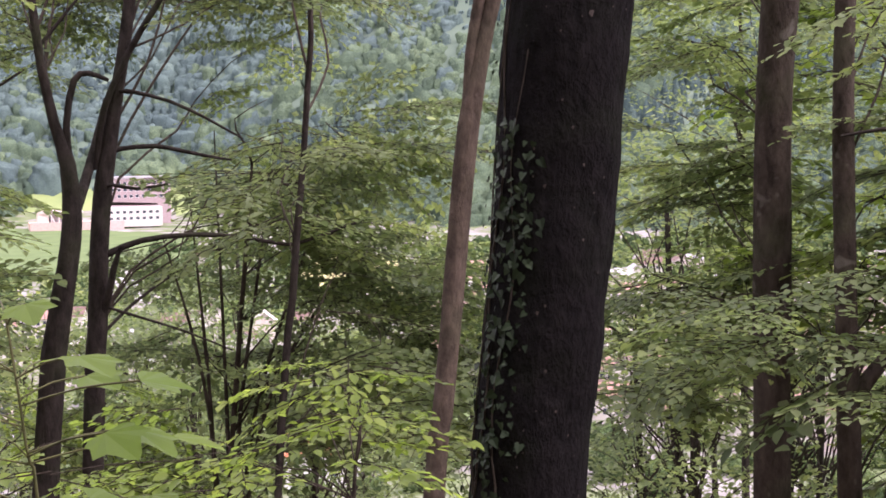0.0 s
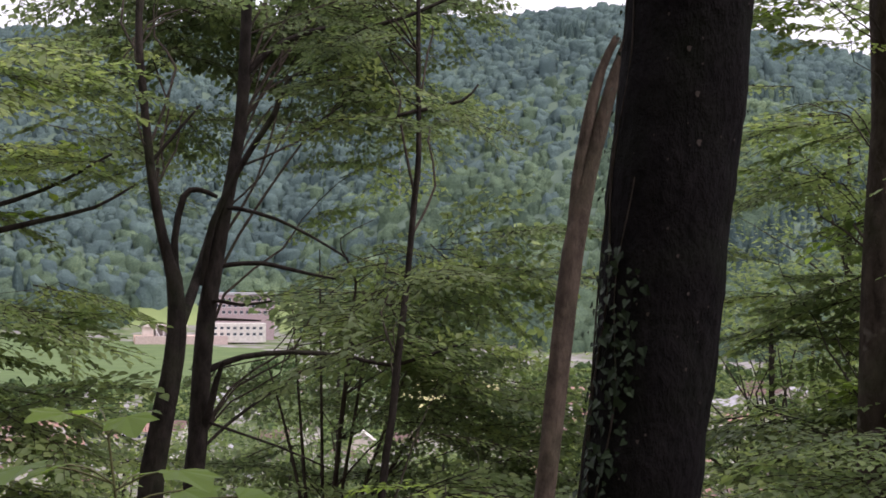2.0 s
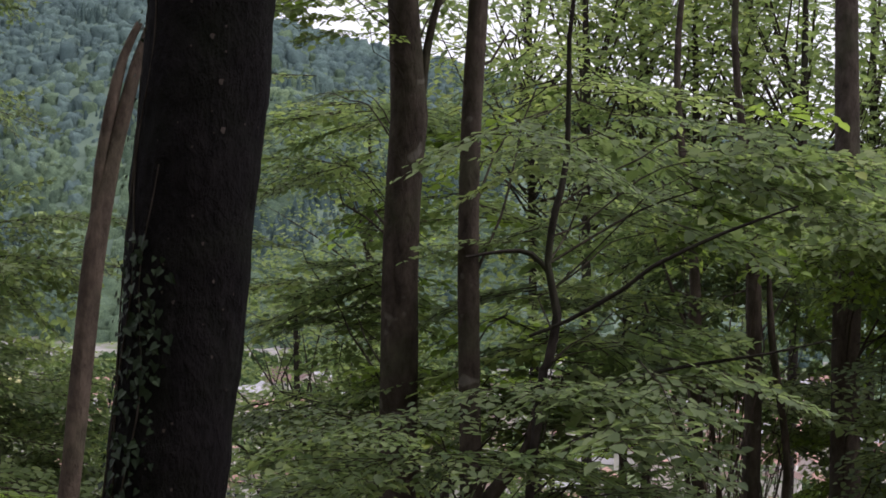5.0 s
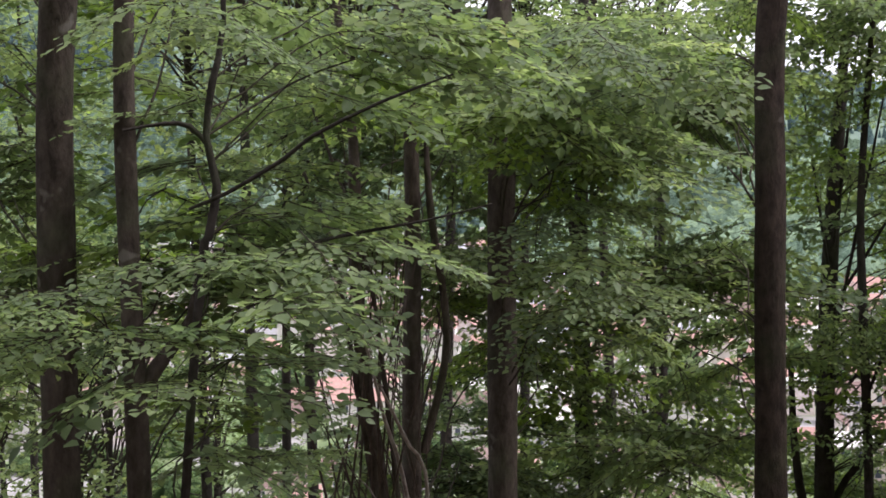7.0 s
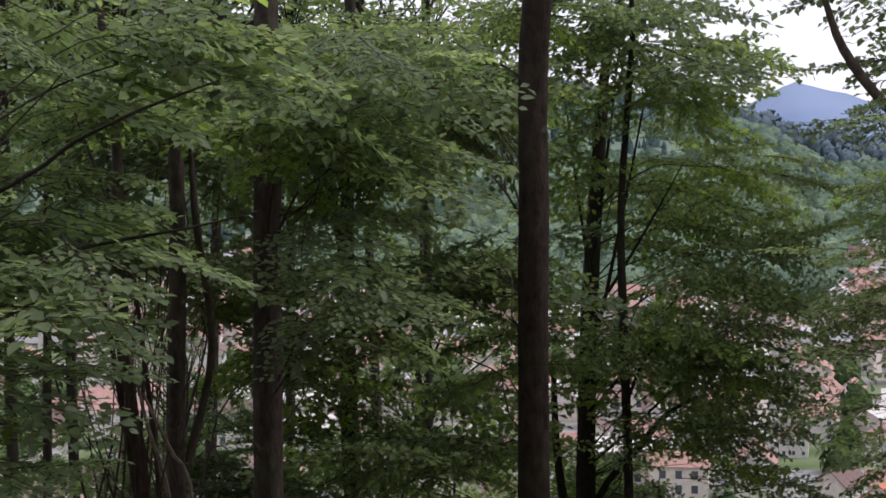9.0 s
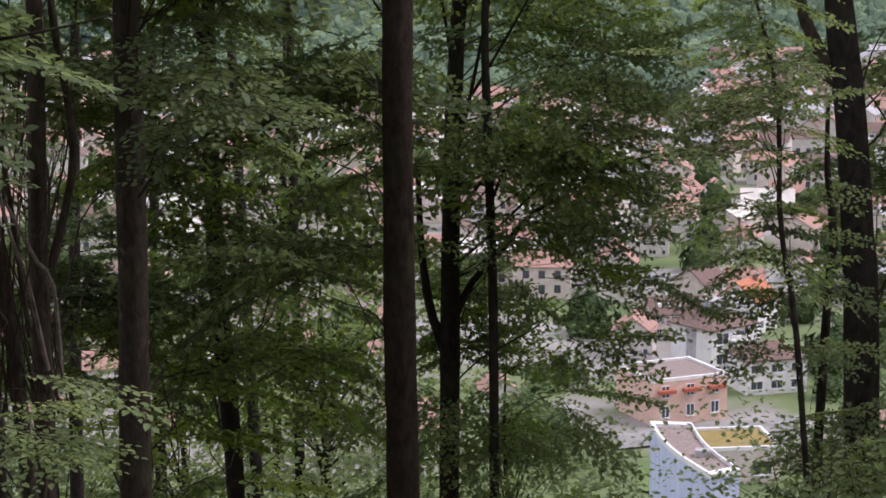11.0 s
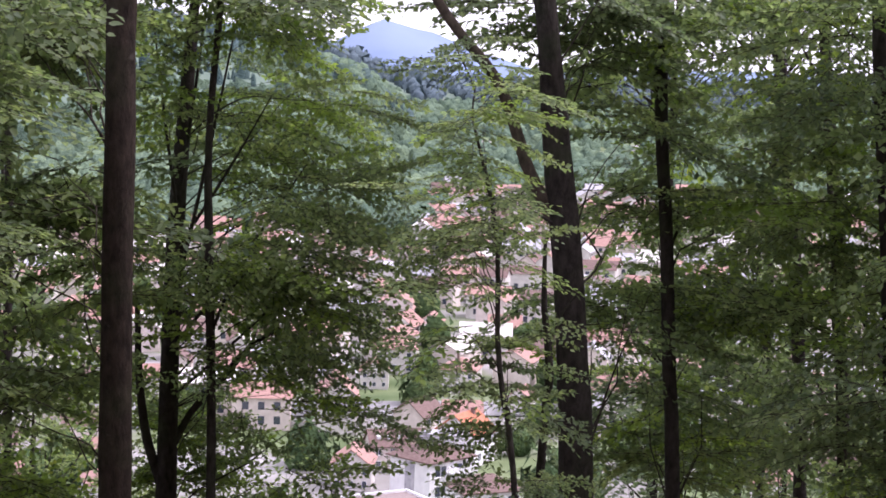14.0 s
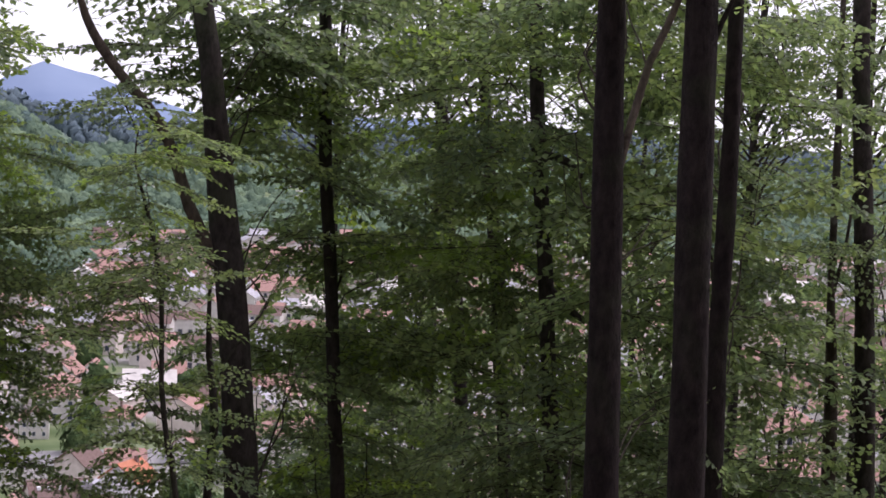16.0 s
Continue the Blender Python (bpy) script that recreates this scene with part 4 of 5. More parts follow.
def build_lichen():
    rng = np.random.default_rng(12)
    v = [(0, 0, 0.004)] + [(math.cos(a) * r, math.sin(a) * r, 0) for a, r in zip(np.arange(11) / 11 * 6.283, rng.uniform(0.7, 1.25, 11))]
    disc = mesh_of("lichen_patch", v, [(0, 1 + i, 1 + (i + 1) % 11) for i in range(11)], [M_LICHEN])
    specks = [(rng.uniform(-11, 10), rng.uniform(-70, 45), rng.uniform(0.004, 0.009)) for _ in range(46)]
    for e, th, s in (*specks, (4.8, -14, .020), (6.1, -3, .019), (3.4, -21, .022), (5.1, 26, .014), (8.3, -8, .015), (2.0, -18, .012), (0.1, -12, .012), (-1.0, -24, .012), (-1.6, 10, .013), (-0.5, 22, .010),
                     (0.9, -1, .010), (-3.2, -30, .012), (-5.3, 8, .014), (-5.1, 2, .010), (-7.0, -4, .011), (-9.1, 14, .012), (7.1, 18, .012), (8.9, 12, .013), (9.6, -20, .012), (2.9, 5, .009), (-8.2, -20, .010)):
        p, out = trunk_frame(e, radians(th), 0.004)
        q = Vector(out).to_track_quat("Z", "Y").to_matrix().to_4x4()
        part("lichen_patch", disc, ivy_tree.root, "pale lichen patch", Matrix.Translation(Vector(p - ivy_tree.foot)) @ q @ Matrix.Diagonal((s * 0.5, s * 0.58, s * 0.58, 1)))


build_lichen()


# ---------------------------------------------------------------- trees farther down the slope
def leaf_cloud(seed, radius, height, clumps, per_clump, leaf, mat):
    """A crown of separate leafy clumps with gaps, on limbs, about the origin."""
    rng = np.random.default_rng(seed)
    V, F, S = [], [], []
    count = 0
    for c in range(clumps):
        d = rng.normal(0, 1, 3)
        d /= np.linalg.norm(d)
        c0 = d * rng.uniform(0.45, 1.0) * (radius, radius, height)
        rows = np.array([np.append(c0 * q + (0, 0, (c0[2] * 0.5 - 0.6 * height) * (1 - q)), 0.022 * (1.1 - q)) for q in (0.0, 0.4, 0.75, 1.0)])
        rows[1:3, :3] += rng.normal(0, 0.08 * radius, (2, 3))
        v, f = tube(rows, 4, 0, seed)
        V.append(v), F.append(f + count), S.append(np.ones(len(f)))
        count += len(v)
        cr = radius * rng.uniform(0.28, 0.46)
        for _ in range(per_clump):
            at = c0 + rng.normal(0, 0.5, 3) * (cr, cr, cr * 0.38)
            size = leaf * rng.uniform(0.7, 1.25)
            m3 = turned(rng.uniform(0, 6.28), rng.normal(0.2, 0.3), rng.normal(0, 0.35))
            V.append(at + plain_leaf(size, size * 0.72) @ m3.T)
            F.append(PLAIN_FACES + count)
            S.append(np.zeros(2))
            count += 4
    return mesh_of("crown", np.vstack(V), np.vstack(F), [mat, M_TWIG], np.concatenate(S), smooth=False)


CLOUDS = [leaf_cloud(101, 2.6, 3.2, 38, 84, 0.138, M_LEAF), leaf_cloud(102, 2.6, 3.0, 38, 84, 0.138, M_LEAF_DARK), leaf_cloud(103, 2.5, 3.4, 38, 84, 0.138, M_LEAF), leaf_cloud(104, 2.7, 2.7, 34, 84, 0.138, M_LEAF)]


def slope_tree(heading, elevation, away, scale, which, seed, label="leafy tree standing lower down the slope"):
    c = spot(heading, elevation, away)
    z0 = float(ground_z(c[0], c[1]))
    rng = np.random.default_rng(seed)
    foot = np.array((c[0] + rng.normal(0, 0.3), c[1] + rng.normal(0, 0.3), z0))
    root = tagged(new("slope_tree"), label, "tree", "trees on the slope")
    root.location = foot
    rows = smooth_path([np.append(foot - (0, 0, 0.2), 0.14), np.append(foot * 0.6 + c * 0.4 + rng.normal(0, 0.15, 3), 0.09), np.append(c, 0.045), np.append(c + (0, 0, 2.0 * scale), 0.01)], 0.5)
    v, f = tube(rows, 8, 0.06, seed)
    part("trunk", mesh_of("trunk", v - foot, f, [M_BARK_DARK]), root)
    part("crown", CLOUDS[which], root, at=Matrix.Translation(c - foot) @ pose(0, 0, 0, 0, 0, rng.uniform(0, 360)) @ Matrix.Diagonal((scale, scale, scale, 1)))


SLOPE = [(-14.5, -10.5, 27, .7, 0), (-9.0, -9.5, 30, .8, 2), (-6.2, -5.8, 34, .85, 1), (-3.0, -8.5, 31, .8, 2), (-0.5, -6.5, 33, .75, 0), (0.8, -10, 28, .7, 3), (5.8, -8.5, 29, .85, 1), (8.0, -4.5, 37, 1.0, 0),
         (11.3, -8.0, 30, .85, 2), (14.5, -8.0, 36, .8, 0), (20.5, -6.5, 38, 1.0, 1), (27.8, -6.0, 32, 1.0, 1), (28.8, -13.5, 30, .9, 0), (24.5, -16, 27, .8, 2), (34.5, -16.5, 30, .9, 0)]
SLOPE += [(15.5, 5.5, 24, .9, 2), (18.8, 4.0, 25, 1.0, 0), (22.0, 5.5, 24, 1.0, 2), (26.0, 3.5, 26, .9, 0), (7.5, -9, 24, .7, 0), (9.0, 1.0, 34, .8, 3)]
SLOPE += [(17.3, -15.5, 28, .8, 1), (20.6, -17.5, 26, .8, 1), (48.5, -14, 27, .8, 1), (51.6, -13, 29, .8, 1), (54.8, -14.5, 26, .8, 1), (58.5, -14.5, 26, .8, 1)]
SLOPE += [(13.8, 6.5, 27, .9, 0), (17.2, 7.0, 27, .9, 2), (20.4, 6.8, 28, .9, 0), (24.0, 6.0, 28, .9, 1), (16.8, 2.2, 29, .8, 0), (28.0, 4.0, 30, .8, 2)]
SLOPE += [(18.5, -20.5, 33, 1.1, 1), (22.5, -19.5, 34, 1.1, 0), (26.5, -18.5, 33, 1.1, 1), (30.5, -18.5, 34, 1.1, 0), (34.0, -20.5, 33, 1.0, 2), (28.5, -21.5, 25, .9, 2), (32.5, -21.0, 26, .8, 3), (36.5, -21.5, 36, .9, 1),
          (39.8, -22.6, 36, .9, 0), (43.4, -21.6, 33, 1.0, 1), (24.0, -22.0, 25, .8, 0), (46.5, -20.0, 33, 1.0, 1)]
SLOPE += [(6.8, -4.5, 26, .8, 0), (10.4, -6.5, 25, .8, 2)]
SLOPE += [(-7.6, -9.2, 24, .75, 0), (-10.6, -9.6, 26, .75, 2), (-4.0, -9.8, 25, .7, 3)]
SLOPE += [(-12.6, -7.9, 33, .8, 0), (-9.6, -7.0, 37, .7, 2), (39.2, -23.4, 30, .8, 2), (40.2, -23.9, 29, .7, 1), (41.2, -23.7, 32, .75, 3), (38.4, -22.5, 31, .75, 0), (42.6, -22.6, 31, .8, 0), (37.4, -21.4, 33, .8, 3)]
SLOPE += [(56.6, -12.5, 27, .9, 1), (53.2, -12.2, 30, .8, 1), (60.6, -12.5, 28, .9, 1)]
SLOPE += [(60.3, 2.5, 27, .9, 0), (63.5, 3.0, 29, 1.0, 2), (56.2, 3.2, 30, .9, 1), (50.8, 3.0, 31, .9, 2), (47.8, 1.5, 32, .8, 1)]
SLOPE += [(37.3, -20.6, 27, .8, 3), (41.5, -21.4, 27, .8, 3), (44.5, -17.5, 28, .8, 0), (47.5, -9.0, 36, 1.0, 1), (50.5, -6.0, 36, 1.0, 1), (54.0, -9.5, 33, 1.0, 0), (58.0, -8.0, 32, 1.0, 2), (61.5, -10, 30, 1.0, 0), (64.5, -5.0, 33, 1.0, 1), (57.0, -1.5, 40, 1.0, 0)]
for n, (a, e, d, s, k) in enumerate(SLOPE):
    slope_tree(a, e, d, s, k, 200 + n)
# unseen forest trees added above and behind the path, to shade the trunks
for n, (a, e, d, s) in enumerate([(110, 50, 8, 1.9), (150, 58, 7, 2.0), (195, 55, 8, 2.0), (240, 52, 8, 2.0), (285, 50, 9, 1.9), (180, 30, 16, 2.2), (140, 32, 15, 2.2), (225, 32, 15, 2.2), (268, 28, 16, 2.0)]):
    slope_tree(a, e, d, s, n % 4, 300 + n, "unseen leafy tree added over the path to block light")


# ---------------------------------------------------------------- far hills and their woods
def woods_material(name, shades, scale):
    """Crown by crown its own shade, drifting over the hillside, with fine leafy grain."""
    m, n, l, b = material(name, 0.95, 0.1)
    geo = n.new("ShaderNodeNewGeometry")
    last = None
    for source, weight, shift in ((geo.outputs["Random Per Island"], 0.34, -0.17), (noise_node(n, l, 0.007, 3).outputs["Fac"], 1.0, -0.30), (noise_node(n, l, 0.035, 3).outputs["Fac"], 0.9, -0.40), (noise_node(n, l, scale, 7).outputs["Fac"], 1.0, -0.50)):
        add = n.new("ShaderNodeMath")
        add.operation = "MULTIPLY_ADD"
        add.inputs[1].default_value, add.inputs[2].default_value = weight, shift
        l.new(source, add.inputs[0])
        if last:
            both = n.new("ShaderNodeMath")
            l.new(last.outputs[0], both.inputs[0])
            l.new(add.outputs[0], both.inputs[1])
            add = both
        last = add
    r = ramp(n, *shades)
    l.new(last.outputs[0], r.inputs[0])
    l.new(r.outputs[0], b.inputs["Base Color"])
    bump(n, l, noise_node(n, l, 1.5 * scale, 6).outputs["Fac"], b, 1.0, 2.2)
    return m


# distance haze is mixed into the woods' colours, bluest in the far ones
M_WOODS = woods_material("hillside_woods", ((0.0, (0.074, 0.116, 0.085)), (0.5, (0.153, 0.222, 0.136)), (1.0, (0.347, 0.449, 0.229))), 0.8)
M_WOODS_FAR = woods_material("haze_tinted_far_woods", ((0.0, (0.081, 0.123, 0.123)), (0.5, (0.129, 0.191, 0.171)), (1.0, (0.226, 0.316, 0.239))), 0.6)
M_CONIFER = woods_material("conifer_groves", ((0.0, (0.057, 0.092, 0.089)), (0.5, (0.092, 0.139, 0.124)), (1.0, (0.155, 0.216, 0.169))), 0.6)
M_SPUR = woods_material("lighter_valley_woods", ((0.1, (0.095, 0.145, 0.10)), (0.5, (0.16, 0.225, 0.14)), (0.95, (0.26, 0.34, 0.18))), 0.35)
# ridge green shifted to blue-grey, standing in for aerial haze
M_RIDGE = woods_material("haze_blued_ridge", ((0.1, (0.095, 0.13, 0.15)), (0.5, (0.125, 0.165, 0.182)), (0.95, (0.165, 0.21, 0.215))), 0.25)
M_TOWN_TREES = woods_material("valley_trees", ((0.1, (0.05, 0.085, 0.035)), (0.5, (0.11, 0.165, 0.06)), (0.95, (0.21, 0.27, 0.10))), 0.6)
# aerial haze painted as the mountain's blue base colour
M_BLUE = mottled("haze_painted_mountain", (0.150, 0.205, 0.315), (0.195, 0.255, 0.365), 0.004, 1.0)


def tuft_template(seed, leaves, core):
    """A loose crown: slanting leafy flakes over an uneven dome, round a dark core."""
    rng = np.random.default_rng(seed)
    V, F = [], []
    if core:
        bm = bmesh.new()
        bmesh.ops.create_icosphere(bm, subdivisions=1, radius=0.86)
        for v in bm.verts:
            v.co *= rng.uniform(0.8, 1.15)
        bm.verts.ensure_lookup_table()
        V = [v.co[:] for v in bm.verts]
        F = [tuple(v.index for v in f.verts) for f in bm.faces]
        bm.free()
    lobes = rng.normal(0, 1, (6, 3))
    lobes /= np.linalg.norm(lobes, axis=1)[:, None]
    for _ in range(leaves):
        d = rng.normal(0, 1, 3)
        d[2] = abs(d[2]) * 1.1 - 0.45
        d /= np.linalg.norm(d)
        r = 0.72 + 0.38 * max(0.0, float((lobes @ d).max())) ** 3 + rng.normal(0, 0.05)
        n = d + rng.normal(0, 0.16, 3)
        n /= np.linalg.norm(n)
        a = np.cross(n, rng.normal(0, 1, 3))
        a /= np.linalg.norm(a)
        b = np.cross(n, a)
        size = (0.27 if leaves > 40 else 0.36 if leaves > 20 else 0.5) * rng.uniform(0.6, 1.3)
        k = len(V)
        V += [tuple(d * r + a * size), tuple(d * r - a * 0.5 * size + b * 0.8 * size), tuple(d * r - a * 0.5 * size - b * 0.8 * size)]
        F.append((k, k + 1, k + 2))
    return np.array(V), np.array(F)


BLOBS = [tuft_template(i, 62, True) for i in range(8)]
MEDIUM = [tuft_template(80 + i, 28, True) for i in range(8)]
COARSE = [tuft_template(40 + i, 9, True) for i in range(8)]


def dome_template(seed, rings, sides, tall=1.0):
    """A leafy crown seen from outside: an uneven dome of a few lumps; tall ones are spired conifers."""
    rng = np.random.default_rng(seed)
    V, F = [(rng.normal(0, 0.1), rng.normal(0, 0.1), tall * rng.uniform(0.9, 1.1))], []
    lobes = rng.uniform(0, 6.28, 3)
    for i in range(1, rings + 1):
        for j in range(sides):
            a = 6.283 * (j + 0.5 * (i % 2)) / sides
            p = 1.5 * i / rings
            r = 1 + 0.22 * math.cos(3 * a + lobes[i % 3]) * math.sin(p) + rng.normal(0, 0.17)
            skirt = -1.1 if i == rings else 0.0
            if tall > 1.3:
                V.append((0.62 * r * (i / rings) * math.cos(a), 0.62 * r * (i / rings) * math.sin(a), tall * (1 - i / rings) + rng.normal(0, 0.06) + 0.8 * skirt))
            else:
                V.append((r * math.sin(p) * math.cos(a), r * math.sin(p) * math.sin(a), r * math.cos(p) * tall + skirt))
    for j in range(sides):
        F.append((0, 1 + j, 1 + (j + 1) % sides))
    for i in range(rings - 1):
        for j in range(sides):
            a, b = 1 + i * sides + j, 1 + i * sides + (j + 1) % sides
            c, d = a + sides, b + sides
            F += [(a, c, d), (a, d, b)]
    return np.array(V), np.array(F)


DOMES = [dome_template(i, 4, 8) for i in range(12)]
SMALL_DOMES = [dome_template(30 + i, 3, 6) for i in range(12)]
SPIRES = [dome_template(60 + i, 4, 6, 2.3) for i in range(12)]


def canopy(name, label, places, mat, seed, spired=False):
    """The closed canopy of a far wood, dome beside dome."""
    rng = np.random.default_rng(seed)
    V, F = [], []
    count = 0
    for x, y, z, r in places:
        v, f = (SPIRES if spired else DOMES if math.hypot(x, y) < 1500 else SMALL_DOMES)[rng.integers(12)]
        a = rng.uniform(0, 6.28)
        c, s = math.cos(a), math.sin(a)
        w = v @ np.array(((c, s, 0), (-s, c, 0), (0, 0, 1))) * (r, r * rng.uniform(0.8, 1.1), r * rng.uniform(0.8, 1.3))
        V.append(w + (x, y, z))
        F.append(f + count)
        count += len(v)
    tagged(new(name, mesh_of(name, np.vstack(V), np.vstack(F), [mat])), label, "woods", kind="stuff")


def crowns(name, label, places, mat, seed, tall=(0.8, 1.4), sink=0.55, near=700):
    """One sheet of many separate tree crowns: places are rows of (x, y, z, radius)."""
    rng = np.random.default_rng(seed)
    V, F = [], []
    count = 0
    for x, y, z, r in places:
        away = math.hypot(x, y)
        v, f = (BLOBS if away < near else MEDIUM if away < 1500 else COARSE)[rng.integers(8)]
        a = rng.uniform(0, 6.28)
        c, s = math.cos(a), math.sin(a)
        w = v @ np.array(((c, s, 0), (-s, c, 0), (0, 0, 1))) * (r, r * rng.uniform(0.75, 1.1), r * rng.uniform(*tall))
        V.append(w + (x, y, z + r * sink))
        F.append(f + count)
        count += len(v)
    tagged(new(name, mesh_of(name, np.vstack(V), np.vstack(F), [mat], smooth=False)), label, "woods", kind="stuff")


def hill_woods():
    rng = np.random.default_rng(77)
    n = 30000
    a = np.concatenate((rng.uniform(-17, 13, 25000), rng.uniform(13, 42, 5000)))
    r = np.sqrt(rng.uniform(700 ** 2, 2400 ** 2, n))
    foot = np.interp(a, FOOT_A, FOOT_R)
    z = ground_z(r * np.sin(np.radians(a)), r * np.cos(np.radians(a)))
    keep = (r > foot + 5) & (r < foot + 1050) & (z > VALLEY + 3) & ~meadow(a, r)
    a, r, z, foot = a[keep], r[keep], z[keep], foot[keep]
    x, y = r * np.sin(np.radians(a)), r * np.cos(np.radians(a))
    size = np.clip(rng.lognormal(1.55, 0.42, len(x)), 2.4, 11.5) * np.interp(r - foot, (0, 250, 900), (1.25, 1.05, 0.85))
    z = z + rng.normal(0, 0.9, len(x)) + np.where(r < foot + 130, 0.3 * size, 0)
    grove = np.array([noise.noise((p / 150, q / 150, 4.0)) + 0.45 * noise.noise((p / 40, q / 40, 9.0)) for p, q in zip(x, y)])
    spired = (grove > 0.38) & (r < foot + 760)
    # the haze-tinted colour takes over more trees the farther they stand
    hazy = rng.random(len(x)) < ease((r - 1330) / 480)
    at = np.stack((x, y, z, size), -1)
    canopy("hill_woods", "green wooded hillside across the valley", at[~spired & ~hazy], M_WOODS, 5)
    canopy("upper_woods", "upper hillside woods, tinted bluish for haze", at[~spired & hazy], M_WOODS_FAR, 5)
    canopy("conifer_woods", "dark conifer groves among the hillside woods", at[spired] * (1, 1, 1, 0.85), M_CONIFER, 5, True)
    a = np.concatenate((rng.uniform(37, 68, 3100), rng.uniform(30, 68, 1500), rng.uniform(23, 40.6, 1500)))
    r = np.sqrt(np.concatenate((rng.uniform(1000 ** 2, 2200 ** 2, 3100), rng.uniform(800 ** 2, 1080 ** 2, 1500), rng.uniform(600 ** 2, 860 ** 2, 1500))))
    x, y = r * np.sin(np.radians(a)), r * np.cos(np.radians(a))
    canopy("valley_woods", "belts of green trees along the valley", np.stack((x, y, ground_z(x, y), 3.2 + 5.5 * rng.random(6100) ** 1.6), -1), M_SPUR, 7)
    a = rng.uniform(28, 70, 900)
    r = rng.uniform(2150, 3050, 900)
    x, y = r * np.sin(np.radians(a)), r * np.cos(np.radians(a))
    crowns("distant_woods", "wooded ridge far off, blued for haze", np.stack((x, y, ground_z(x, y), rng.uniform(9, 16, 900)), -1), M_RIDGE, 6)


hill_woods()


def far_mountain():
    a = np.linspace(30, 60, 61)
    e = np.interp(a, (30, 36, 37.6, 38.55, 38.9, 39.7, 40.7, 42, 43.5, 46, 50, 55, 60), (-0.9, -0.5, 0.35, 0.85, 1.05, 0.84, 0.62, 0.1, -0.3, -0.28, -0.2, -0.4, -0.5))
    e = e + 0.02 * np.sin(a * 7) + 0.012 * np.sin(a * 19)
    rows = []
    for d, k in ((4000, 0.0), (4250, 0.55), (4500, 1.0), (4800, 0.4)):
        zt = EYE + d * np.tan(np.radians(e))
        zb = -120.0
        rows.append(np.stack((d * np.sin(np.radians(a)), d * np.cos(np.radians(a)), zb + (zt - zb) * k), -1))
    v = np.concatenate(rows)
    m = len(a)
    f = [(i * m + j, i * m + j + 1, (i + 1) * m + j + 1, (i + 1) * m + j) for i in range(3) for j in range(m - 1)]
    tagged(new("backdrop", mesh_of("backdrop", v, f, [M_BLUE])), "peaked mountain on the horizon, painted blue with haze", "mountain", kind="structure")


far_mountain()

# ---------------------------------------------------------------- the town in the valley
M_WHITE = mottled("white_render", (0.66, 0.65, 0.65), (0.80, 0.79, 0.79), 0.8)
M_OFFWHITE = mottled("weathered_white_render", (0.50, 0.47, 0.43), (0.68, 0.645, 0.60), 0.5)
M_CREAM = mottled("cream_render", (0.54, 0.47, 0.42), (0.68, 0.60, 0.55), 0.8)
M_PINK = mottled("salmon_render", (0.62, 0.42, 0.34), (0.72, 0.52, 0.43), 0.8)
M_PINKISH = mottled("pale_pink_render", (0.46, 0.36, 0.33), (0.57, 0.46, 0.42), 0.8)
M_BRICK = mottled("reddish_brick_facade", (0.34, 0.26, 0.27), (0.43, 0.34, 0.345), 0.8)
M_BLUEWALL = mottled("pale_blue_cladding", (0.44, 0.50, 0.69), (0.58, 0.63, 0.79), 0.9, stretch=(1, 1, 0.15))
M_ORANGE = mottled("orange_roof_tiles", (0.42, 0.15, 0.085), (0.54, 0.23, 0.14), 2.0, stretch=(1, 1, 4))
M_RED = mottled("faded_red_roof_tiles", (0.30, 0.165, 0.135), (0.44, 0.28, 0.24), 2.0, stretch=(1, 1, 4))
M_BROWN = mottled("brown_roof_tiles", (0.13, 0.085, 0.075), (0.23, 0.16, 0.14), 2.0, stretch=(1, 1, 4))
M_GREY = mottled("grey_roof", (0.30, 0.29, 0.31), (0.48, 0.47, 0.49), 1.2)
M_GRAVEL = mottled("gravel_roof", (0.20, 0.158, 0.145), (0.29, 0.235, 0.215), 3.0)
M_SEDUM = mottled("sedum_roof", (0.20, 0.155, 0.055), (0.29, 0.225, 0.085), 1.5)
M_ASPHALT = mottled("pale_asphalt", (0.20, 0.195, 0.19), (0.30, 0.29, 0.285), 0.4)
M_LAWN = mottled("lawn", (0.088, 0.138, 0.050), (0.135, 0.195, 0.072), 0.05)
M_CORN = mottled("ripe_yellow_field", (0.40, 0.37, 0.17), (0.56, 0.51, 0.25), 0.03)
M_GLASS = material("dark_window_glass", 0.08, 0.6)[0]
M_GLASS.node_tree.nodes["Principled BSDF"].inputs["Base Color"].default_value = (0.06, 0.07, 0.09, 1)
M_FRAME = mottled("white_window_frame", (0.7, 0.7, 0.7), (0.82, 0.82, 0.82), 4)
M_AWNING = mottled("red_awning", (0.36, 0.10, 0.07), (0.46, 0.15, 0.10), 3)


def boxes(*cuts):
    V, F = [], []
    for x0, x1, y0, y1, z0, z1 in cuts:
        b = len(V)
        V += [(x0, y0, z0), (x1, y0, z0), (x1, y1, z0), (x0, y1, z0), (x0, y0, z1), (x1, y0, z1), (x1, y1, z1), (x0, y1, z1)]
        F += [(b, b + 3, b + 2, b + 1), (b + 4, b + 5, b + 6, b + 7), (b, b + 1, b + 5, b + 4), (b + 1, b + 2, b + 6, b + 5), (b + 2, b + 3, b + 7, b + 6), (b + 3, b, b + 4, b + 7)]
    return V, F


def box_part(name, parent, mat, *cuts, label=""):
    v, f = boxes(*cuts)
    return part(name, mesh_of(name, v, f, [mat], smooth=False), parent, label)


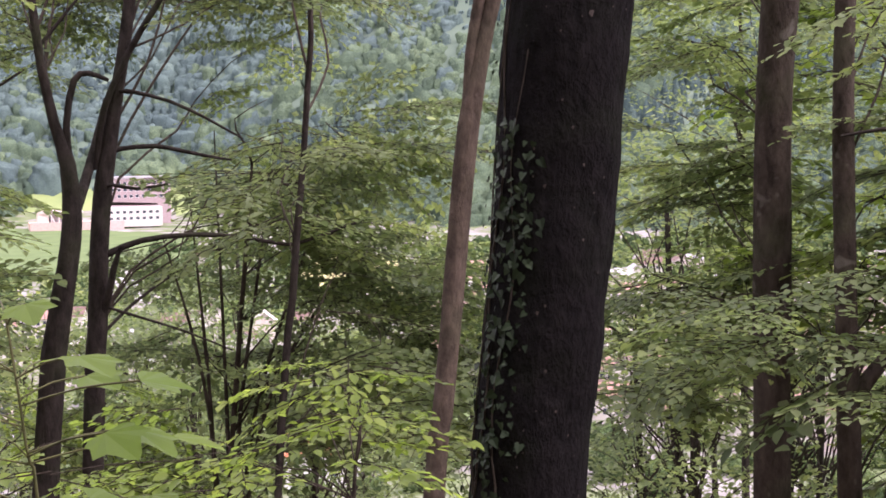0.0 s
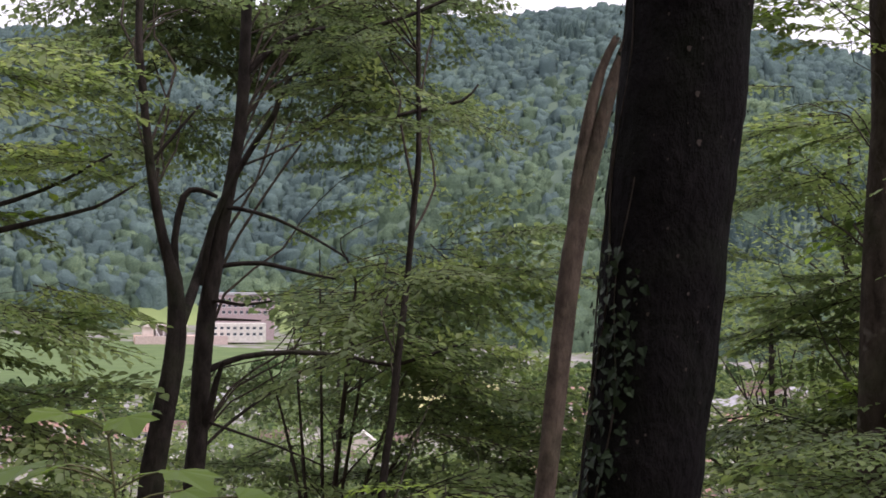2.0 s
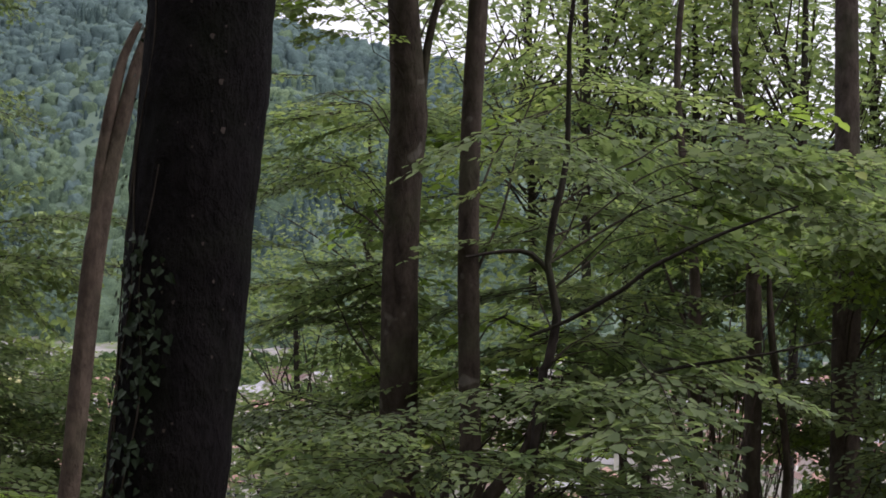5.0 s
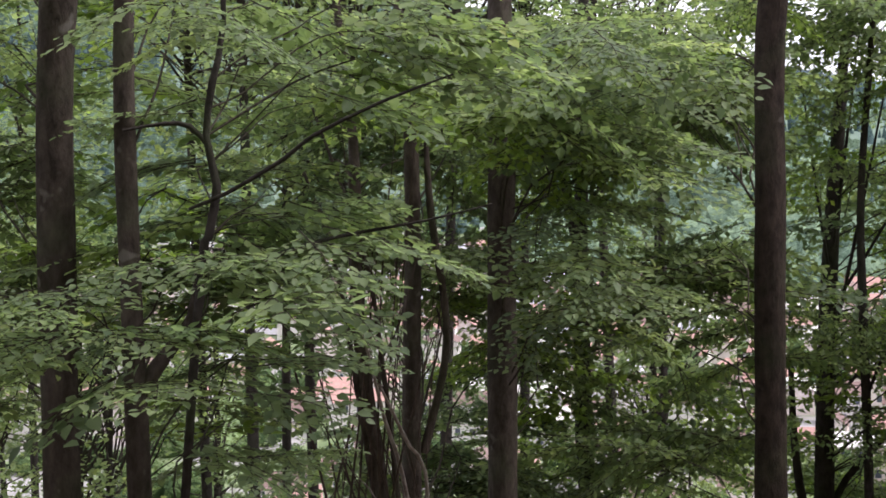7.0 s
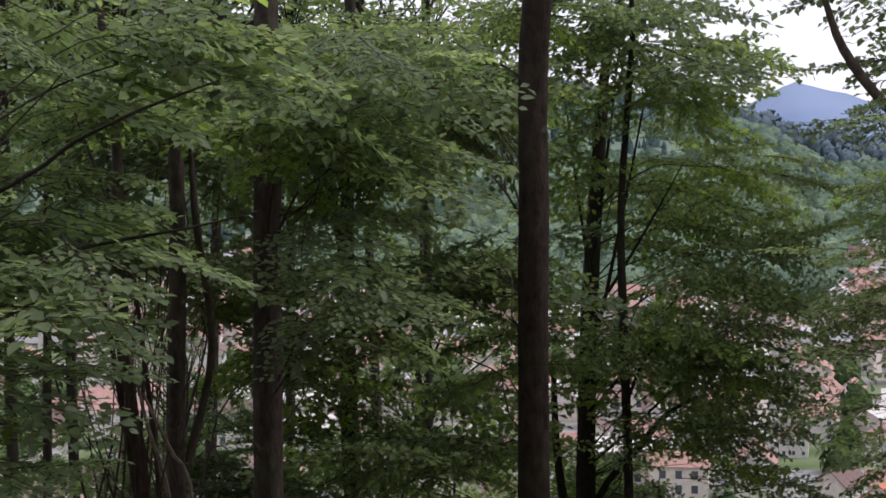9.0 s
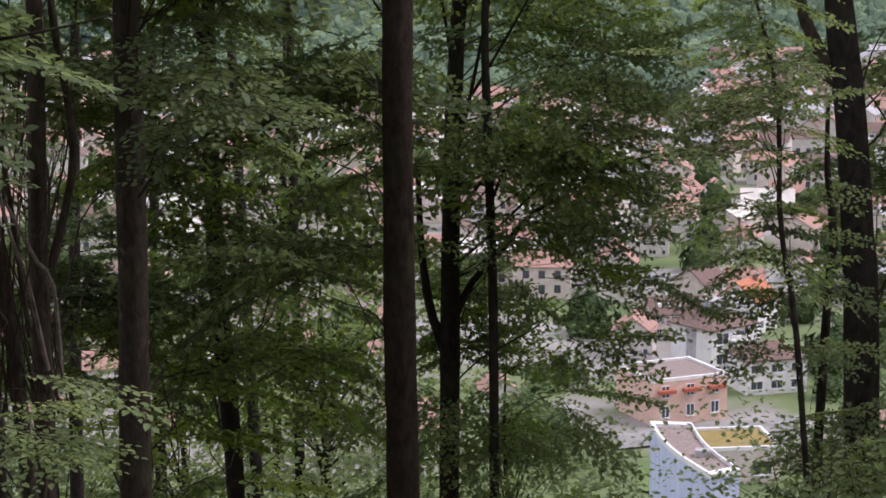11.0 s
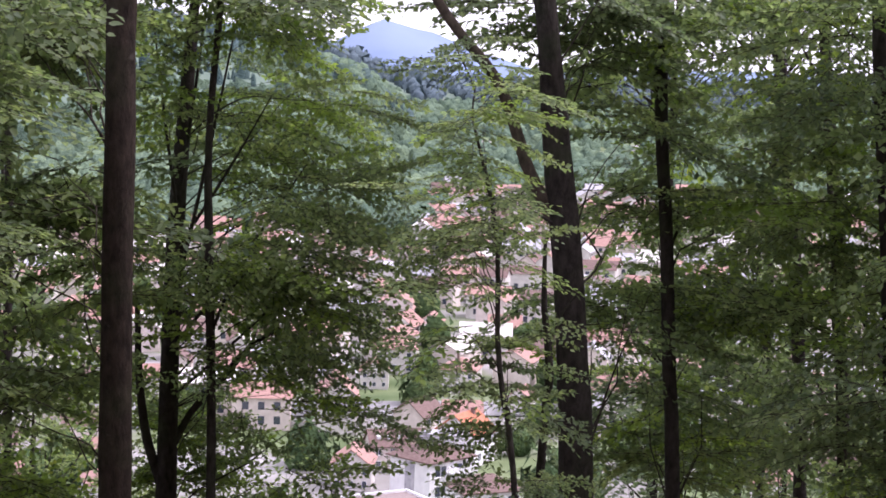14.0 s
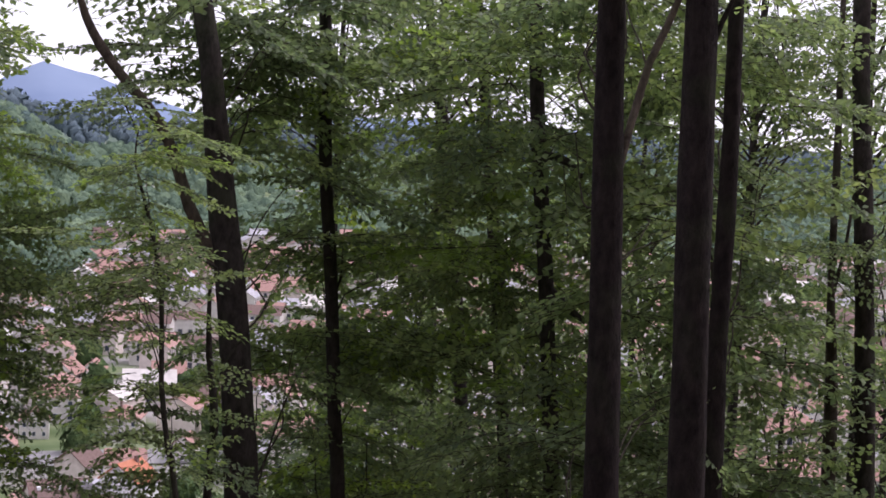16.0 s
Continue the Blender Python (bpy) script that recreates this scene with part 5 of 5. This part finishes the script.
def window_mesh(w, h):
    v1, f1 = boxes((-w / 2, w / 2, -0.06, 0.03, 0, h))
    v2, f2 = boxes((-w / 2 + 0.08, w / 2 - 0.08, -0.075, -0.055, 0.08, h - 0.08), (-w / 2 - 0.05, w / 2 + 0.05, -0.14, 0.0, -0.06, 0))
    return mesh_of("window", v1 + v2, f1 + [tuple(i + len(v1) for i in q) for q in f2], [M_FRAME, M_GLASS], [0] * 6 + [1] * 6 + [0] * 6, smooth=False)


def split_window(w, h):
    """The same window in pieces: its frame, its pane, its sill."""
    frame_me = mesh_of("window", *boxes((-w / 2, w / 2, -0.06, 0.03, 0, 0.09), (-w / 2, w / 2, -0.06, 0.03, h - 0.09, h), (-w / 2, -w / 2 + 0.09, -0.06, 0.03, 0.09, h - 0.09), (w / 2 - 0.09, w / 2, -0.06, 0.03, 0.09, h - 0.09), (-0.04, 0.04, -0.06, 0.03, 0.09, h - 0.09)), [M_FRAME], smooth=False)
    pane_me = mesh_of("pane", *boxes((-w / 2 + 0.09, w / 2 - 0.09, -0.03, 0.0, 0.09, h - 0.09)), [M_GLASS], smooth=False)
    sill_me = mesh_of("sill", *boxes((-w / 2 - 0.08, w / 2 + 0.08, -0.18, 0.0, -0.07, -0.002)), [M_FRAME], smooth=False)
    return frame_me, pane_me, sill_me


WIN = window_mesh(1.15, 1.45)
WIDE = window_mesh(2.2, 1.5)
SPLIT = {WIN: split_window(1.15, 1.45), WIDE: split_window(2.2, 1.5)}


def put_window(kind, root, at):
    frame_me, pane_me, sill_me = SPLIT[kind]
    win_ob = part("window", frame_me, root, at=at)
    part("pane", pane_me, win_ob)
    part("sill", sill_me, win_ob)


def gable(w, d, z, rise, over=0.5, thick=0.25):
    """Two roof slopes over the ridge along X."""
    x, y = w / 2 + over, d / 2 + over
    k = rise / (d / 2)
    low = z - over * k
    V = [(-x, -y, low), (x, -y, low), (x, 0, z + rise), (-x, 0, z + rise), (-x, y, low), (x, y, low)]
    V += [(a, b, c - thick) for a, b, c in V]
    F = [(0, 1, 2, 3), (3, 2, 5, 4), (7, 6, 9, 8), (8, 9, 10, 11), (0, 6, 7, 1), (4, 5, 11, 10), (0, 3, 9, 6), (3, 4, 10, 9), (1, 7, 8, 2), (2, 8, 11, 5)]
    return V, F


def hip(w, d, z, rise, over=0.5):
    x, y = w / 2 + over, d / 2 + over
    r = max(0.3, w / 2 - d / 2)
    V = [(-x, -y, z), (x, -y, z), (x, y, z), (-x, y, z), (-r, 0, z + rise), (r, 0, z + rise), (-x, -y, z - 0.2), (x, -y, z - 0.2), (x, y, z - 0.2), (-x, y, z - 0.2)]
    F = [(0, 1, 5, 4), (1, 2, 5), (2, 3, 4, 5), (3, 0, 4), (6, 7, 1, 0), (7, 8, 2, 1), (8, 9, 3, 2), (9, 6, 0, 3), (9, 8, 7, 6)]
    return V, F


def house(label, w, d, floors, roof, wall, tiles, name="house", win=None, chimney=True, storey=2.8, group="houses in the town", far=False, close=False):
    root = tagged(new(name), label, "house", group)
    h = floors * storey + 0.4
    v, f = boxes((-w / 2, w / 2, -d / 2, d / 2, -2.0, h))
    if roof == "gable":
        rise = d * 0.38
        v += [(-w / 2, 0, h + rise - 0.2), (w / 2, 0, h + rise - 0.2)]
        f += [(4, 8, 7), (5, 6, 9), (4, 5, 9, 8), (7, 8, 9, 6)]
    part("wall", mesh_of("wall", v, f, [wall], smooth=False), root)
    if roof == "gable":
        v, f = gable(w, d, h, d * 0.38)
        part("roof", mesh_of("roof", v, f, [tiles], smooth=False), root)
    elif roof == "hip":
        v, f = hip(w, d, h + 0.02, d * 0.28)
        part("roof", mesh_of("roof", v, f, [tiles], smooth=False), root)
    else:
        box_part("roof", root, tiles, (-w / 2 + 0.3, w / 2 - 0.3, -d / 2 + 0.3, d / 2 - 0.3, h + 0.004, h + 0.12))
        box_part("parapet", root, M_WHITE, (-w / 2 - 0.05, w / 2 + 0.05, -d / 2 - 0.05, -d / 2 + 0.3, h, h + 0.4), (-w / 2 - 0.05, w / 2 + 0.05, d / 2 - 0.3, d / 2 + 0.05, h, h + 0.4),
                 (-w / 2 - 0.05, -w / 2 + 0.3, -d / 2 + 0.3, d / 2 - 0.3, h, h + 0.4), (w / 2 - 0.3, w / 2 + 0.05, -d / 2 + 0.3, d / 2 - 0.3, h, h + 0.4))
    if chimney:
        box_part("chimney", root, M_BROWN, (w * 0.18, w * 0.18 + 0.7, -0.9, -0.3, h, h + d * 0.38 + 0.5))
    win = win or WIN
    for side, span, depth in ((0, w, d), (90, d, w)):
        n = max(1, int(span / ((3.0 if win == WIN else 3.6) * (1.9 if far else 1))))
        for k in range(1 if far and side else floors):
            for i in range(n):
                at = pose(0, 0, 0, 0, 0, side) @ pose((i - (n - 1) / 2) * span / n, -depth / 2 - 0.004, 0.9 + k * storey)
                if close:
                    put_window(win, root, at)
                else:
                    part("window", win, root, at=at)
    return root


def place(heading, away, turn):
    x, y = away * math.sin(radians(heading)), away * math.cos(radians(heading))
    return pose(x, y, float(ground_z(x, y)), 0, 0, -heading + turn)


def town_house(kind, far):
    """One of the seven kinds of house that make up the town."""
    rows = [
        ("white rendered house with a dull red tiled roof", 11, 9, 2, "gable", M_OFFWHITE, M_RED),
        ("cream rendered house with a brown tiled roof", 12, 9.5, 2, "gable", M_CREAM, M_BROWN),
        ("white house with a faded red hipped roof", 12, 10, 2, "hip", M_OFFWHITE, M_RED),
        ("white flat-roofed apartment block", 21, 11, 3, "flat", M_OFFWHITE, M_GRAVEL, "apartment_block", WIDE, False),
        ("cream house with a grey roof", 10, 8.5, 3, "gable", M_CREAM, M_GREY),
        ("white house with a faded red tiled roof", 11, 9, 2, "gable", M_OFFWHITE, M_RED),
    ]
    if kind == 6:
        return house("long pale hall with a flat grey roof", 32, 18, 1, "flat", M_OFFWHITE, M_GREY, "hall", WIDE, chimney=False, far=True, storey=5.5)
    return house(*rows[kind], far=far)


def scatter_town():
    rng = np.random.default_rng(21)
    taken = [(318, -3.9), (372, -14.4), (690, -9.6), (520, -14.9), (172, 40), (243, 40.5), (225, 39.5), (262, 41.8), (270, 40.1), (205, 41.6), (240, 42.4), (200, 39)]
    taken = [(d * math.sin(radians(a)), d * math.cos(radians(a))) for d, a in taken]
    built = {}
    done = 0
    for _ in range(6000):
        if done >= 246:
            break
        if rng.random() < 0.82:
            a, d = rng.uniform(16, 66), math.sqrt(rng.uniform(200 ** 2, 820 ** 2))
            if rng.random() < 0.4:
                d = rng.uniform(200, 450)
        else:
            a, d = rng.uniform(-16, 16), rng.uniform(330, 900)
            if -12.5 < a < 4 and d < 445 or -13.4 < a < -5 and d < 660 or a < -7.5 and d > 600 or -7 < a < 0 and d > 480:
                continue
        x, y = d * math.sin(radians(a)), d * math.cos(radians(a))
        if 24 < a < 40.3 and d > 590 or a >= 40.3 and d > 600 and rng.random() < 0.5:
            continue
        if ground_z(x, y) > VALLEY + 2 or min(math.hypot(x - p, y - q) for p, q in taken) < 12.5:
            continue
        k = int(rng.choice(7, p=(0.19, 0.17, 0.13, 0.13, 0.12, 0.17, 0.09)))
        if k in (3, 6) and d < (500 if k == 3 else 560):
            k = 5 if k == 6 else 1
        key = (k, k == 6 or d > 430)
        size = rng.uniform(0.66, 0.84)
        m = place(a, d, rng.choice((0, -90)) + 12 * math.sin(d / 90) + rng.normal(0, 6)) @ Matrix.Diagonal((size, size, size, 1))
        if key in built:
            copy_thing(built[key], m)
        else:
            built[key] = town_house(*key)
            built[key].matrix_basis = m
        taken.append((x, y))
        done += 1
    return taken


town = scatter_town()


def crowded_houses():
    """The countless small houses that fill the valley between the ones built singly."""
    rng = np.random.default_rng(64)
    mats = [M_OFFWHITE, M_CREAM, M_PINKISH, M_RED, M_ORANGE, M_BROWN, M_GREY, M_GLASS]
    V, F, S = [], [], []
    cells = {}
    for x, y in town:
        cells.setdefault((int(x // 12), int(y // 12)), []).append((x, y))
    count = done = 0
    for _ in range(9000):
        if done >= 700:
            break
        if rng.random() < 0.87:
            a, d = rng.uniform(18, 66), math.sqrt(rng.uniform(290 ** 2, 790 ** 2))
        else:
            a, d = rng.uniform(-17, 18), math.sqrt(rng.uniform(330 ** 2, 760 ** 2))
            if a < 0 and d > 600 or -12.5 < a < 4 and d < 445:
                continue
        if 38 < a < 43.5 and d < 330 or 24 < a < 40.3 and d > 590 or a >= 40.3 and d > 600 and rng.random() < 0.5:
            continue
        x, y = d * math.sin(radians(a)), d * math.cos(radians(a))
        z = float(ground_z(x, y))
        cx, cy = int(x // 12), int(y // 12)
        near = [q for i in (-1, 0, 1) for j in (-1, 0, 1) for q in cells.get((cx + i, cy + j), ())]
        if z > VALLEY + 3 or any(math.hypot(x - q[0], y - q[1]) < 9.5 for q in near):
            continue
        cells.setdefault((cx, cy), []).append((x, y))
        done += 1
        w, b, h = rng.uniform(3.2, 5.2), rng.uniform(2.6, 3.8), rng.uniform(4.0, 7.0)
        rise = rng.uniform(1.4, 2.6)
        turn = radians(-a + rng.choice((0, 90)) + 12 * math.sin(d / 90) + rng.normal(0, 7))
        c, s_ = math.cos(turn), math.sin(turn)
        verts = [(-w, -b, -2), (w, -b, -2), (w, b, -2), (-w, b, -2), (-w, -b, h), (w, -b, h), (w, b, h), (-w, b, h), (-w, 0, h + rise), (w, 0, h + rise)]
        faces = [(0, 1, 5, 4), (1, 2, 6, 5), (2, 3, 7, 6), (3, 0, 4, 7), (5, 6, 9, 9), (7, 4, 8, 8)]
        wall, roof = int(rng.choice((0, 0, 0, 1))), int(rng.choice((3, 3, 3, 3, 5, 5, 5, 6, 6, 0)))
        slots = [wall] * 6
        o, k = 0.45, len(verts)
        drop = o * rise / b
        verts += [(-w - o, -b - o, h - drop + 0.12), (w + o, -b - o, h - drop + 0.12), (w + o, 0, h + rise + 0.12), (-w - o, 0, h + rise + 0.12), (w + o, b + o, h - drop + 0.12), (-w - o, b + o, h - drop + 0.12)]
        faces += [(k, k + 1, k + 2, k + 3), (k + 3, k + 2, k + 4, k + 5)]
        slots += [roof] * 2
        for side in (-1, 1):
            for u in (-0.55, 0.0, 0.55):
                for zz in ((1.0, h - 2.0) if h > 5 else (1.2,)):
                    k = len(verts)
                    verts += [(u * w - 0.5, side * (b + 0.04), zz), (u * w + 0.5, side * (b + 0.04), zz), (u * w + 0.5, side * (b + 0.04), zz + 1.25), (u * w - 0.5, side * (b + 0.04), zz + 1.25)]
                    faces.append((k, k + 1, k + 2, k + 3) if side < 0 else (k + 1, k, k + 3, k + 2))
                    slots.append(7)
        v = np.array(verts)
        V.append(np.stack((v[:, 0] * c - v[:, 1] * s_ + x, v[:, 0] * s_ + v[:, 1] * c + y, v[:, 2] + z), -1))
        F.append(np.array(faces) + count)
        S += slots
        count += len(verts)
    tagged(new("small_houses", mesh_of("small_houses", np.vstack(V), np.vstack(F), mats, S, smooth=False)), "crowded small white and pinkish houses with red roofs in the valley", "houses", kind="stuff")
    for q in cells.values():
        town.extend(q)


crowded_houses()

# the houses that show through the gap in the leaves
white_block = house("white apartment house with balconies and a brown hipped roof", 8, 7.5, 2, "hip", M_WHITE, M_BROWN, "apartment_house", WIDE, chimney=False, storey=2.65, close=True)
white_block.matrix_basis = place(40.85, 248.5, 45)
box_part("roof_lantern", white_block, M_GREY, (-1.4, 1.4, -1.2, 1.2, 6.6, 8.8))
box_part("window_strip", white_block, M_GREY, (-4.03, -4.0, -0.9, 0.9, 0.3, 5.3))
for k in range(3):
    box_part("balcony", white_block, M_WHITE, (-1.0, 3.6, -5.2, -3.76, 0.1 + 1.9 * k, 0.28 + 1.9 * k), (-1.0, 3.6, -5.2, -5.1, 0.28 + 1.9 * k, 1.0 + 1.9 * k))
brown_row = house("row house with a long brown tiled roof and dormers", 13, 8, 2, "gable", M_CREAM, M_BROWN, close=True)
brown_row.matrix_basis = place(39.75, 266, 12) @ Matrix.Diagonal((0.62, 0.62, 0.62, 1))
for i in range(4):
    box_part("dormer", brown_row, M_WHITE, (-5 + 2.4 * i, -4.2 + 2.4 * i, -2.9, -1.6, 7.1, 7.8))
tall_brown = house("tall cream house with a steep brown roof", 7, 7, 2, "gable", M_CREAM, M_BROWN, close=True)
tall_brown.matrix_basis = place(40.42, 284, 55) @ Matrix.Diagonal((0.8, 0.8, 0.8, 1))
orange_house = house("white house with a bright orange tiled roof", 7.5, 8, 2, "gable", M_WHITE, M_ORANGE, close=True)
orange_house.matrix_basis = place(41.85, 271, 62) @ Matrix.Diagonal((0.82, 0.82, 0.82, 1))
salmon = house("low salmon-coloured block with a flat gravel roof and red awnings", 10, 9, 2, "flat", M_PINK, M_GRAVEL, "shop_block", WIN, chimney=False, storey=2.4, close=True)
salmon.matrix_basis = place(39.6, 222, 30)
for x in (-4.2, 0.0, 4.2):
    box_part("awning", salmon, M_AWNING, (x * 0.8 - 1.1, x * 0.8 + 1.1, -5.3, -4.57, 3.9, 4.3))
low_hall = house("low building with a yellowish planted roof", 8, 8, 1, "flat", M_CREAM, M_SEDUM, "low_hall", WIDE, chimney=False, storey=3.2, close=True)
low_hall.matrix_basis = place(41.55, 198, 15)
terrace = house("white terraced house with a brown roof", 11, 8, 2, "hip", M_WHITE, M_BROWN, "terraced_house", WIDE, chimney=False, close=True)
terrace.matrix_basis = place(42.5, 236, 25) @ Matrix.Diagonal((0.74, 0.74, 0.74, 1))


roof_left = house("white house with an orange tiled roof", 13, 9, 2, "gable", M_WHITE, M_ORANGE)
roof_left.matrix_basis = place(-3.9, 318, 8)
pink_left = house("pinkish apartment block with rows of windows", 17, 10, 3, "flat", M_CREAM, M_BROWN, "apartment_block", WIDE, chimney=False)
pink_left.matrix_basis = place(-14.4, 372, 14)
white_left = house("white house with a grey roof by the meadow", 13, 10, 2, "hip", M_WHITE, M_GREY)
white_left.matrix_basis = place(-9.62, 692, 10)
pink_low = house("long cream house with a faded red roof", 20, 10, 2, "gable", M_CREAM, M_RED)
pink_low.matrix_basis = place(-14.9, 520, 5)


def curved_tower():
    """A pale blue building whose roof edge sweeps in a shallow curve."""
    root = tagged(new("modern_building"), "modern pale blue clad building with a curved white roof edge", "building", "houses in the town")
    n = 12
    pts = []
    for i in range(n + 1):
        q = i / n
        pts.append((-4.1 + 5.7 * q - 0.75 * math.sin(math.pi * q), 9.0 - 17.0 * q - 0.35 * math.sin(math.pi * q)))
    for i in range(n + 1):
        q = 1 - i / n
        pts.append((-0.15 + 4.25 * q - 0.6 * math.sin(math.pi * q), 9.0 - 15.0 * q - 0.3 * math.sin(math.pi * q)))
    m, h = len(pts), 10.4
    v = [(x, y, -2) for x, y in pts] + [(x, y, h) for x, y in pts]
    f = [(i, (i + 1) % m, m + (i + 1) % m, m + i) for i in range(m)] + [tuple(range(m, 2 * m))]
    part("wall", mesh_of("wall", v, f, [M_BLUEWALL], smooth=False), root)
    c = np.mean(pts, axis=0)
    ins = [tuple(c + (np.array(p) - c) * 0.90) for p in pts]
    v = [(x, y, h + 0.02) for x, y in ins] + [(x, y, h + 0.1) for x, y in ins]
    f = [(i, (i + 1) % m, m + (i + 1) % m, m + i) for i in range(m)] + [tuple(range(m, 2 * m))]
    part("roof", mesh_of("roof", v, f, [M_GRAVEL], smooth=False), root)
    out = [tuple(c + (np.array(p) - c) * 1.02) for p in pts]
    v = [(x, y, h) for x, y in out] + [(x, y, h + 0.45) for x, y in out] + [(x, y, h) for x, y in ins] + [(x, y, h + 0.45) for x, y in ins]
    f = []
    for i in range(m):
        j = (i + 1) % m
        f += [(i, j, m + j, m + i), (m + i, m + j, 3 * m + j, 3 * m + i), (3 * m + i, 3 * m + j, 2 * m + j, 2 * m + i)]
    part("parapet", mesh_of("parapet", v, f, [M_WHITE], smooth=False), root)
    box_part("roof_hatch", root, M_GREY, (0.2, 1.5, -1.6, -0.6, 10.5, 11.1))
    root.matrix_basis = place(40.3, 168.5, 0)


curved_tower()


def school():
    """Low pavilion, terrace wall and white block in front of a brick wing on the rising ground behind."""
    root = tagged(new("school"), "pale school with flat-roofed pavilion and reddish brick wing", "school", "houses in the town")
    box_part("terrace_wall", root, M_PINKISH, (-46, 14, -9, -7, -3, 3.4), label="pinkish terrace wall")
    box_part("terrace_wall", root, M_PINK, (-46, 14, -7, 30, -3, 2.6), label="paved terrace")
    box_part("pavilion", root, M_GREY, (-33, -13, 3, 16, 2.6, 9.0), label="shaded glazed pavilion")
    box_part("canopy", root, M_CREAM, (-41, -12, -4, 18, 9.0, 10.4))
    box_part("canopy", root, M_CREAM, (-41, -34, -3, 16, 2.6, 8.9), label="pale end block")
    for i in range(5):
        box_part("pillar", root, M_WHITE, (-32.4 + 4.7 * i, -31.8 + 4.7 * i, -3.6, -3, 2.6, 9.0))
    v, f = tube(np.array(((-33.5, -4.2, 9.6, 0.35), (-30.0, -4.6, 2.6, 0.35))), 6, 0)
    part("strut", mesh_of("strut", v, f, [M_WHITE]), root)
    box_part("white_block", root, M_OFFWHITE, (3, 40, 0, 16, -1, 11.4), label="off-white rendered block")
    box_part("brick_wing", root, M_BRICK, (6, 52, 60, 76, -3, 29.0), label="reddish brick wing")
    box_part("roof", root, M_GREY, (5.2, 52.8, 59.2, 76.8, 29.0, 30.6))
    for k in range(3):
        for i in range(11):
            part("window", WIDE, root, at=pose(8.5 + 4.1 * i, 59.98, 16.0 + 4.4 * k) @ Matrix.Diagonal((1.1, 1, 1.5, 1)))
    for k in range(2):
        for i in range(8):
            part("window", WIDE, root, at=pose(6.5 + 4.3 * i, -0.02, 3.4 + 4.0 * k) @ Matrix.Diagonal((1.1, 1, 1.3, 1)))
    root.matrix_basis = place(-10.2, 1262, 4) @ pose(0, 0, 2.2)


school()


def patch(name, label, rows, mat, lift=0.25):
    """A field on the valley floor with corners by heading and distance."""
    p = [(d * math.sin(radians(a)), d * math.cos(radians(a))) for a, d in rows]
    v = [(x, y, float(ground_z(x, y)) + lift) for x, y in p]
    tagged(new(name, mesh_of(name, v, [tuple(range(len(v)))[::-1]], [mat], smooth=False)), label, "field", kind="structure")


patch("field", "ripe yellow grain field in the valley", [(-4.5, 735), (-3.6, 712), (-2.4, 720), (-1.2, 690), (-0.9, 760), (-1.3, 905), (-2.2, 880), (-3.2, 935), (-4.2, 900)], M_CORN)
patch("lawn", "bright green meadow below the school", [(-19, 860), (-15.5, 850), (-13.0, 815), (-11.2, 860), (-10.2, 905), (-7.6, 930), (-7.4, 1150), (-10.5, 1248), (-12.6, 1300), (-15.5, 1350), (-19, 1350)], M_LAWN)
patch("lawn", "bright green lawn between houses", [(38.6, 190), (39.3, 189), (39.3, 200), (38.6, 201)], M_LAWN)
patch("lawn", "bright green lawn in the valley", [(-11.5, 335), (-5.0, 328), (2.0, 332), (3.5, 400), (2.0, 432), (-4.0, 440), (-11.0, 430)], M_LAWN)
patch("lawn", "bright green lawn in the valley", [(13.0, 330), (15.5, 330), (15.5, 400), (13.0, 400)], M_LAWN)
patch("road", "pale asphalt street through the town", [(38.0, 205), (43.5, 216), (43.5, 222), (38.0, 212)], M_ASPHALT, 0.3)
patch("road", "pale asphalt yard between the houses", [(30, 300), (46, 310), (46, 324), (30, 312)], M_ASPHALT, 0.3)
patch("road", "pale asphalt street across the valley", [(14, 520), (60, 470), (60, 486), (14, 536)], M_ASPHALT, 0.3)


def town_trees():
    rng = np.random.default_rng(31)
    out = []
    while len(out) < 3300:
        a, d = rng.uniform(-17, 16) if rng.random() < 0.42 else rng.uniform(16, 67), math.sqrt(rng.uniform(190 ** 2, 1000 ** 2))
        x, y = d * math.sin(radians(a)), d * math.cos(radians(a))
        z = float(ground_z(x, y))
        if z > VALLEY + 12 or (-17 < a < -8.7 and 830 < d) or (-4 < a < -0.6 and d > 520) or (-12 < a < 3.5 and 325 < d < 440 and rng.random() < 0.7) or (38 < a < 43.3 and d < 300) or min(math.hypot(x - p, y - q) for p, q in town) < 6.5:
            continue
        out.append((x, y, z, rng.uniform(1.4, 4.4)))
    crowns("valley_trees", "round green trees and hedges between the houses", out, M_TOWN_TREES, 9, near=330)


town_trees()


def mast():
    root = tagged(new("mast"), "thin pale lattice mast on the hillside", "mast")
    x, y = 1500 * math.sin(radians(-4.4)), 1500 * math.cos(radians(-4.4))
    z = float(ground_z(x, y))
    root.location = (x, y, z)
    h = EYE + 1500 * math.tan(radians(2.7)) - z
    box_part("pole", root, M_GREY, (-0.24, 0.24, -0.24, 0.24, -1, h))
    box_part("antenna", root, M_GREY, (-0.12, 0.12, -0.12, 0.12, h, h + 6))


mast()
